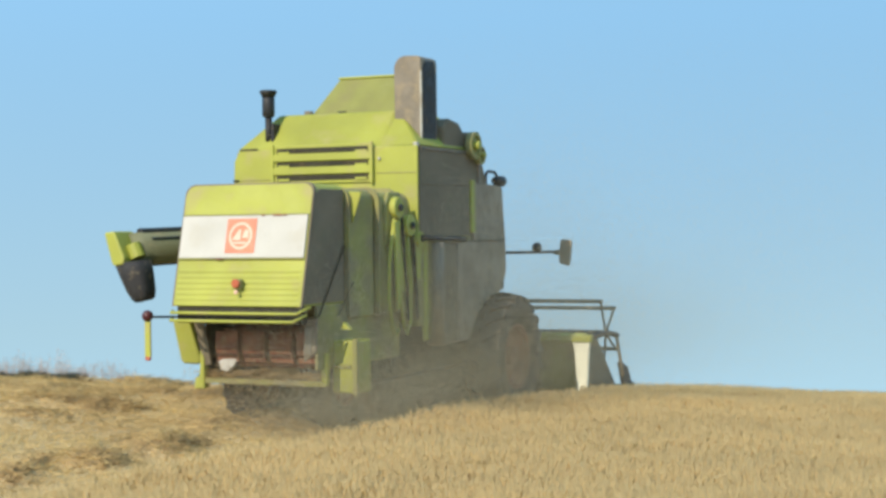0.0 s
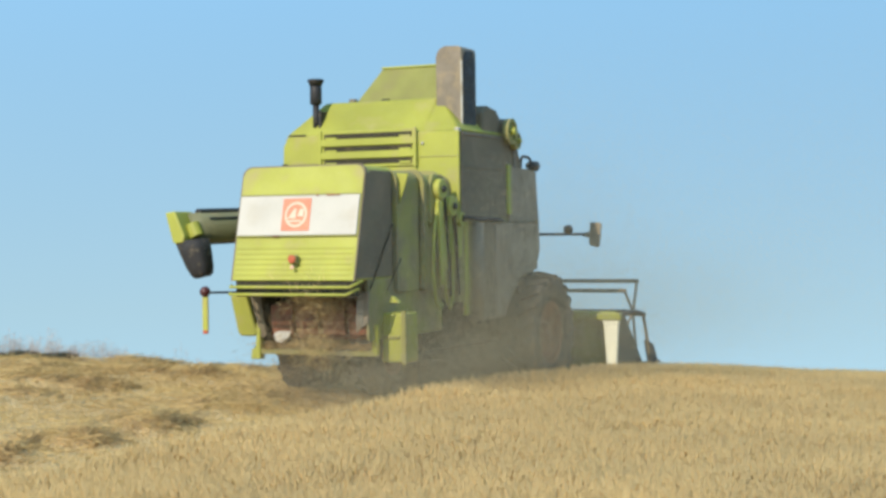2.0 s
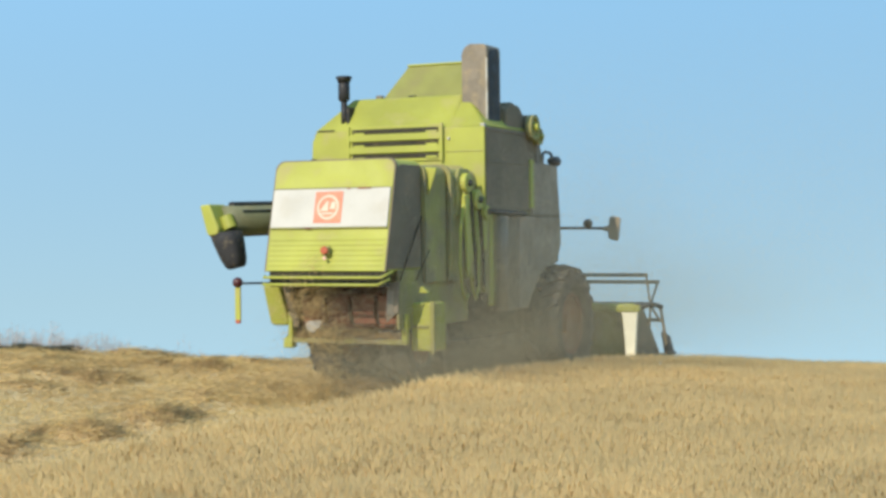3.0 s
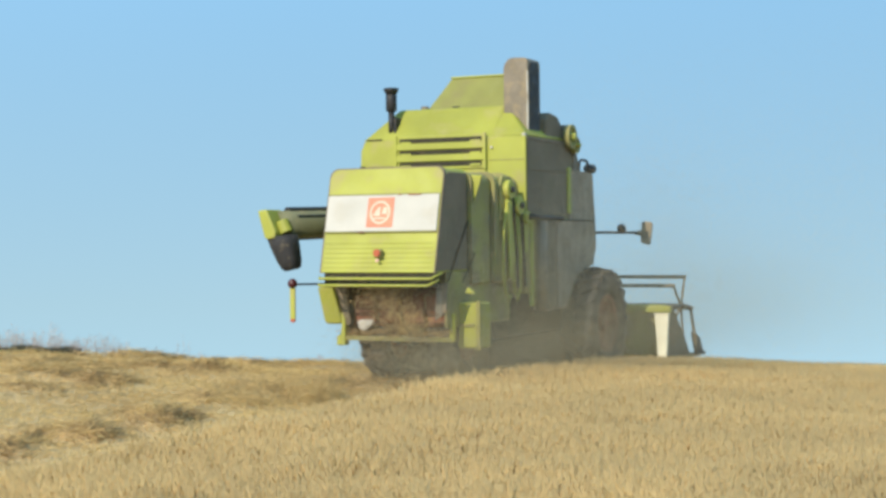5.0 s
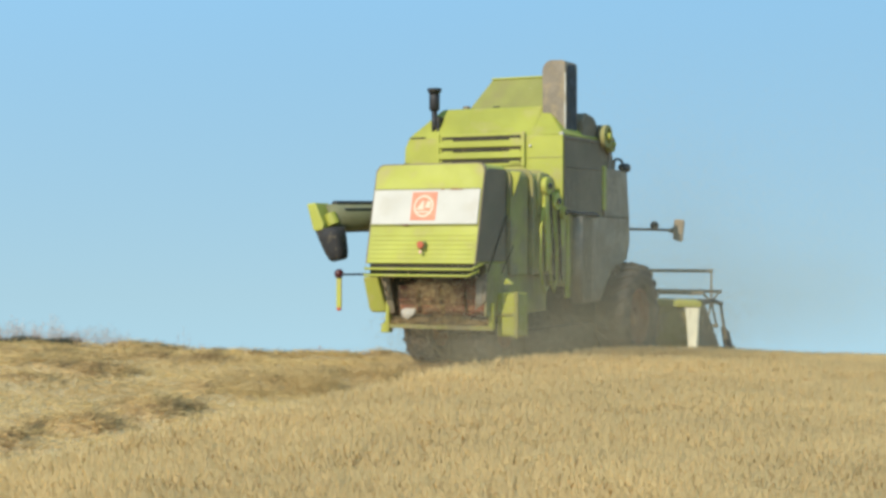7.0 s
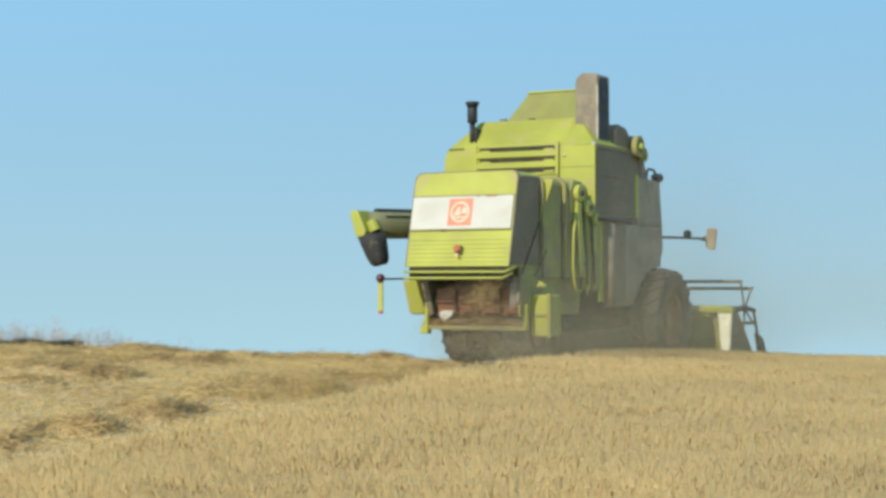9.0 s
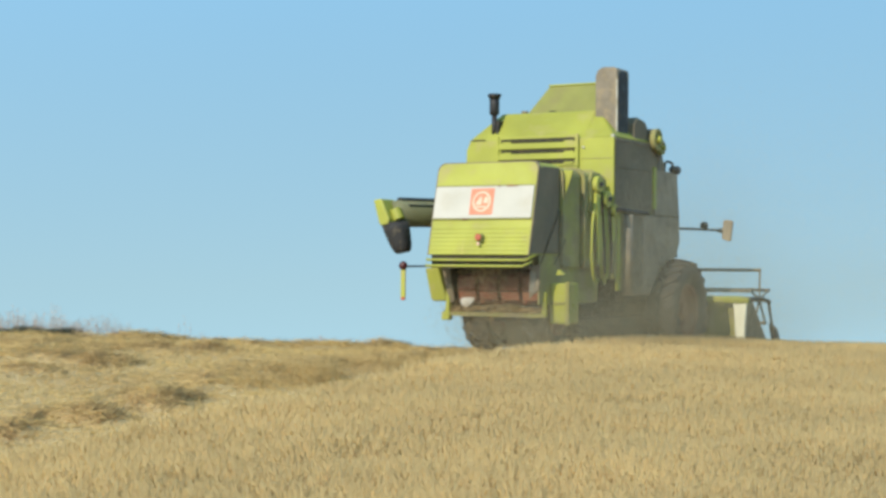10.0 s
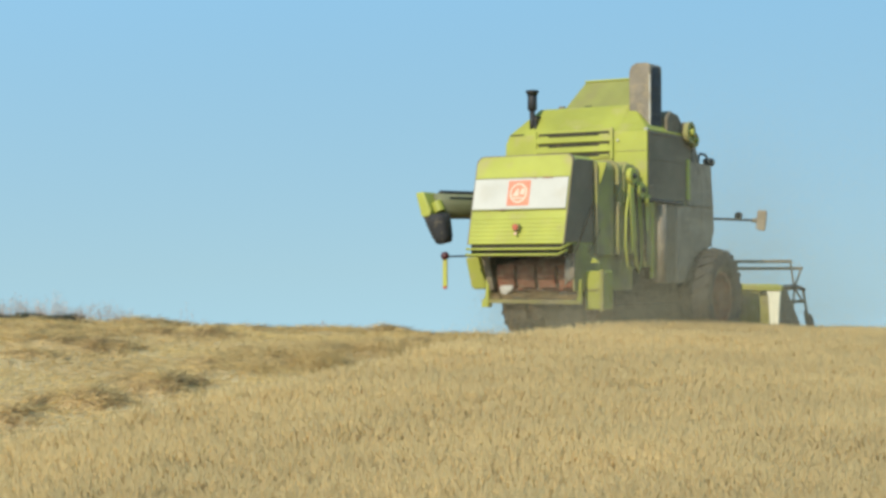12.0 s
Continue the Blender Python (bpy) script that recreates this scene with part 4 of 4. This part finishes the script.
def build_header(m):
    table = part("cutter_table", prism_x([(5.35, -0.62), (5.42, -0.56), (5.50, -0.60), (5.52, -1.15), (5.75, -1.28), (6.75, -1.30), (6.75, -1.34), (5.6, -1.36), (5.38, -1.25)], -1.48, 1.48, 0.008, 1), M_DUSTY, m, "dusty green cutting table", LIFT)
    part("table_beam", box(-1.50, 1.50, 5.30, 5.40, -0.66, -0.56, 0.015), M_GREEN, table, "lime-green top beam", LIFT)
    auger = part("intake_auger", tube([(-1.44, 5.95, -1.02), (1.44, 5.95, -1.02)], 0.17, 18), M_STEEL, m, "steel intake auger", LIFT, True)
    coil = bmesh.new()
    n = 90
    last = None
    for i in range(n + 1):
        x = -1.40 + 2.80 * i / n
        a = abs(x) * 9.0
        p = [coil.verts.new((x, 5.95 + r * math.cos(a), -1.02 + r * math.sin(a))) for r in (0.16, 0.28)]
        if last:
            coil.faces.new((last[0], last[1], p[1], p[0]))
        last = p
    bmesh.ops.solidify(coil, geom=coil.faces[:], thickness=0.006)
    part("auger_flight", coil, M_STEEL, auger, "", LIFT)
    for x in (-1.50, 1.46):
        o = [(5.30, -0.60), (5.68, -0.60), (6.02, -0.92), (6.40, -1.26), (6.40, -1.34), (5.5, -1.36), (5.30, -1.28)]
        part("end_sheet", prism_x(o, x, x + 0.04, 0.006, 1), M_SIDE, m, "dark header end sheet", LIFT)
        wide, narrow = ((x - 0.13, x + 0.12), (x - 0.05, x + 0.07)) if x > 0 else ((x - 0.08, x + 0.17), (x - 0.03, x + 0.09))
        edges = [(wide[0], -0.60), (wide[1], -0.60), (narrow[1] + 0.03, -0.74), (narrow[1], -1.30), (narrow[0], -1.30), (narrow[0] - 0.025, -0.74)]
        plate = part("end_plate", prism_y(edges, 5.24, 5.30, 0.006, 1), M_SHEET, m, "bright scoured end plate", LIFT)
        part("plate_top", box(wide[0] - 0.14, wide[1] + 0.02, 5.22, 5.31, -0.665, -0.575, 0.015), M_GREEN, plate, "lime-green flared plate top", LIFT)
        part("divider", prism_x([(6.56, -1.00), (6.70, -1.03), (6.88, -1.08), (7.08, -1.34), (6.73, -1.35)], x + 0.01, x + 0.05, 0.006, 1), M_BLACK, m, "dark upright crop divider fin", LIFT)
        part("divider_shoe", prism_x([(6.12, -1.28), (7.2, -1.31), (7.2, -1.35), (6.12, -1.36)], x, x + 0.04, 0.006, 1), M_SIDE, m, "", LIFT)
        part("reel_arm", tube([(x + 0.03, 5.42, -0.62), (x + 0.03, 6.1, -0.60), (x + 0.03, 6.52, -0.66)], 0.035, 8), M_BLACK, m, "reel arm", LIFT)
        part("arm_strut", tube([(x + 0.03, 6.50, -0.68), (x + 0.07, 6.62, -1.18)], 0.022, 8), M_SIDE, m, "", LIFT)


REEL = (0.0, 6.40, -0.63)


def build_reel(m):
    """The reel with its bats, spiders and tines; it turns round the x axis."""
    reel = new("reel")
    reel.parent = m
    part("reel_shaft", tube([(-1.42, 0, 0), (1.42, 0, 0)], 0.04, 10), M_BLACK, reel, "dark reel shaft")
    for k in range(5):
        a = math.tau * k / 5
        c, s = math.cos(a) * 0.45, math.sin(a) * 0.45
        bat = part("reel_bat", tube([(-1.40, c, s), (1.40, c, s)], 0.026, 8), M_SIDE, reel, "dark grey reel bat")
        for x in (-1.40, 0.0, 1.38):
            part("spoke", tube([(x, 0, 0), (x, c, s)], 0.017, 6), M_SIDE, bat)
    return reel


def build_machine():
    m = new("combine_harvester")
    tagged(m, "lime-green self-propelled combine harvester driving through wheat in dust", "combine harvester")
    build_hood(m)
    build_walker_hood(m)
    build_outlet(m)
    build_unloader(m)
    build_engine_house(m)
    build_right_flank(m)
    build_underside(m)
    build_header(m)
    wheels = []
    for x, y, r, width, rim, lugs in ((0.96, 4.05, 0.71, 0.44, 0.36, 22), (-0.96, 4.05, 0.71, 0.44, 0.36, 22), (-0.42, 1.02, 0.46, 0.36, 0.22, 16), (0.42, 1.02, 0.46, 0.36, 0.22, 16)):
        w = build_wheel(m, "drive_wheel" if r > 0.6 else "rear_wheel", r, width, rim, lugs)
        drop = (-0.745 if r > 0.6 else -0.775) + LIFT
        wheels.append((w, (x, y, drop), r))
    return m, wheels, build_reel(m)


# ---- straw and dust that leave the machine ----
def straw_clump(rng, n, size, length):
    base = rng.normal(0, 1, (n, 3)) * np.array(size)
    d = rng.normal(0, 1, (n, 3))
    d /= np.linalg.norm(d, axis=1)[:, None]
    tip = base + d * rng.uniform(0.4, 1.0, (n, 1)) * length
    return blades(rng, base, tip, rng.uniform(0.0012, 0.0026, n))


def motes(rng, n, centre, size, mote):
    """Dust as a swarm of tiny flakes, thickest in its middle."""
    c = rng.normal(0, 1, (n, 3)) * np.array(size) + np.array(centre)
    u, v = rng.normal(0, 1, (n, 3)), rng.normal(0, 1, (n, 3))
    s = mote * rng.uniform(0.5, 1.5, (n, 1))
    u, v = u / np.linalg.norm(u, axis=1)[:, None] * s, v / np.linalg.norm(v, axis=1)[:, None] * s
    verts = np.stack([c + u, c - u * 0.5 + v * 0.8, c - u * 0.5 - v * 0.8], 1).reshape(-1, 3)
    return verts, np.arange(n * 3).reshape(-1, 3)


def build_dust():
    rng = np.random.RandomState(12)
    clouds = []
    # (swarms in the machine's space) low dust along the flank and wheels, under the rear, and the haze that drifts off
    for swarms in (
        ((150000, (1.45, 1.6, 0.34), (0.42, 1.1, 0.26)), (170000, (1.55, 0.5, 0.95), (0.42, 0.8, 0.50))),
        ((60000, (0.60, -0.3, 0.24), (0.45, 0.35, 0.18)), (120000, (1.05, -0.1, 0.28), (0.50, 0.6, 0.22)), (40000, (0.30, -0.1, 0.70), (0.42, 0.22, 0.24))),
        ((140000, (1.95, 3.0, 0.62), (0.50, 1.2, 0.42)), (250000, (2.1, 2.2, 1.35), (0.50, 1.5, 0.78))),
        ((250000, (3.3, 6.0, 1.6), (1.5, 2.0, 1.0)), (80000, (2.6, 5.0, 0.8), (0.8, 1.2, 0.45))),
        ((110000, (1.4, 0.9, 0.42), (0.55, 1.2, 0.30)), (120000, (2.4, 4.2, 0.8), (0.7, 1.3, 0.5))),
    ):
        v, f = merged([motes(rng, n, c, s, 0.0024) for n, c, s in swarms])
        v = v[np.repeat(v.reshape(-1, 3, 3)[:, :, 2].min(1) > 0.02, 3)]
        f = np.arange(len(v)).reshape(-1, 3)
        ob = new("dust_cloud", from_arrays("dust_cloud", v, f, M_DUSTMOTE))
        clouds.append(tagged(ob, "pale brown harvest dust drifting beside the machine", "dust", "harvest dust", "stuff"))
    return clouds


def build_straw_flow():
    rng = np.random.RandomState(13)
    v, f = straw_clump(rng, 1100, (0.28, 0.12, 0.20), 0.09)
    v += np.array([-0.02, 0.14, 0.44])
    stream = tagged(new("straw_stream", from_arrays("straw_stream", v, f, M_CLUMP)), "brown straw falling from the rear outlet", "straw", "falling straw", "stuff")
    clumps = []
    for k in range(24):
        v, f = straw_clump(rng, 480, (0.18, 0.08, 0.12), 0.20)
        ob = new("straw_clump", from_arrays("straw_clump", v, f, M_STRAW))
        clumps.append(tagged(ob, "loose clump of brown straw dropped by the machine", "straw", "falling straw", "stuff"))
    return stream, clumps


build_ground()
build_crop()
build_stubble()
build_weeds()
machine, wheels, reel = build_machine()
clouds = build_dust()
stream, clumps = build_straw_flow()


# ---- what moves ----
def machine_pose(t):
    """The machine's pose at t, between its rows."""
    rows = MACHINE_ROWS
    k = max(i for i in range(len(rows) - 1) if rows[i][0] <= t or i == 0)
    a, b = rows[k], rows[k + 1]
    u = (t - a[0]) / (b[0] - a[0])
    return pose(*[p + (q - p) * u for p, q in zip(a[1:], b[1:])])


def motions():
    times = [i * 0.5 for i in range(25)]
    walk(machine, [(r[0], pose(*r[1:])) for r in MACHINE_ROWS])
    start = machine_pose(0).translation
    gone = [(machine_pose(t).translation - start).length for t in times]
    for wheel, place, r in wheels:
        walk(wheel, [(t, pose(*place) @ pose(0, 0, 0, -math.degrees(s / r))) for t, s in zip(times, gone)])
    x, y, z = REEL
    walk(reel, [(i / 10, pose(x, y, z + LIFT) @ pose(0, 0, 0, 258 - 24 * i)) for i in range(121)])
    for k, cloud in enumerate(clouds[:-1]):
        walk(cloud, [(t, machine_pose(t) @ pose(0.10 * math.sin(0.9 * t + k * 1.7), 0.12 * math.sin(0.7 * t + k), 0.03 * math.sin(1.3 * t + 2 * k), 0, 0, 3 * math.sin(0.5 * t + k))) for t in times])
    # the thick dust of the first seconds drifts off to the lee side and thins out past the crest
    walk(clouds[-1], [(t, machine_pose(t) @ pose(0.10 * max(0, t - 2.5), 0.45 * max(0, t - 2.5), -0.02 * t)) for t in times])
    walk(stream, [(t, machine_pose(t) @ pose(0.05 * math.sin(2.3 * t), 0.03 * math.sin(3.1 * t), 0.03 * math.sin(1.9 * t))) for t in times])
    rng = random.Random(5)
    # the straw comes in bursts
    drops = (0.06, 0.20, 0.75, 0.90, 1.65, 1.85, 2.00, 2.10, 2.20, 2.30, 2.40, 2.50, 2.62, 2.75, 2.90, 4.70, 4.85, 5.05, 6.15, 6.75, 8.80, 10.05, 10.20, 11.3)
    for drop, clump in zip(drops, clumps):
        side, turn = rng.uniform(-0.3, 0.3), rng.uniform(0, 360)
        inside = pose(side, 1.25, LIFT - 0.10, 0, 0, turn)
        rows = [(t, machine_pose(t) @ inside) for t in times if t < drop - 0.05]
        if not rows:
            rows = [(0, machine_pose(0) @ inside)]
        p = (machine_pose(drop) @ pose(side, 0.33, LIFT - 0.12, 20, 10, turn)).translation
        land = float(ground_height(np.array([p.x]), np.array([p.y]))[0]) + 0.01
        if drop > rows[-1][0] + 0.04:
            rows.append((drop, machine_pose(drop) @ pose(side, 0.33, LIFT - 0.12, 20, 10, turn)))
        back_off = (machine_pose(drop).to_3x3() @ Vector((0, -0.35, 0)))
        for dt, share in ((0.15, 0.10), (0.30, 0.35), (0.45, 0.70), (0.60, 1.0)):
            if drop + dt < 12:
                rows.append((drop + dt, pose(p.x + back_off.x * share, p.y + back_off.y * share, p.z + (land - p.z) * share, 30 + 40 * share, 10, turn + 30 * share)))
        if rows[-1][0] < 11.95:
            rows.append((12.0, rows[-1][1]))
        walk(clump, rows)


motions()
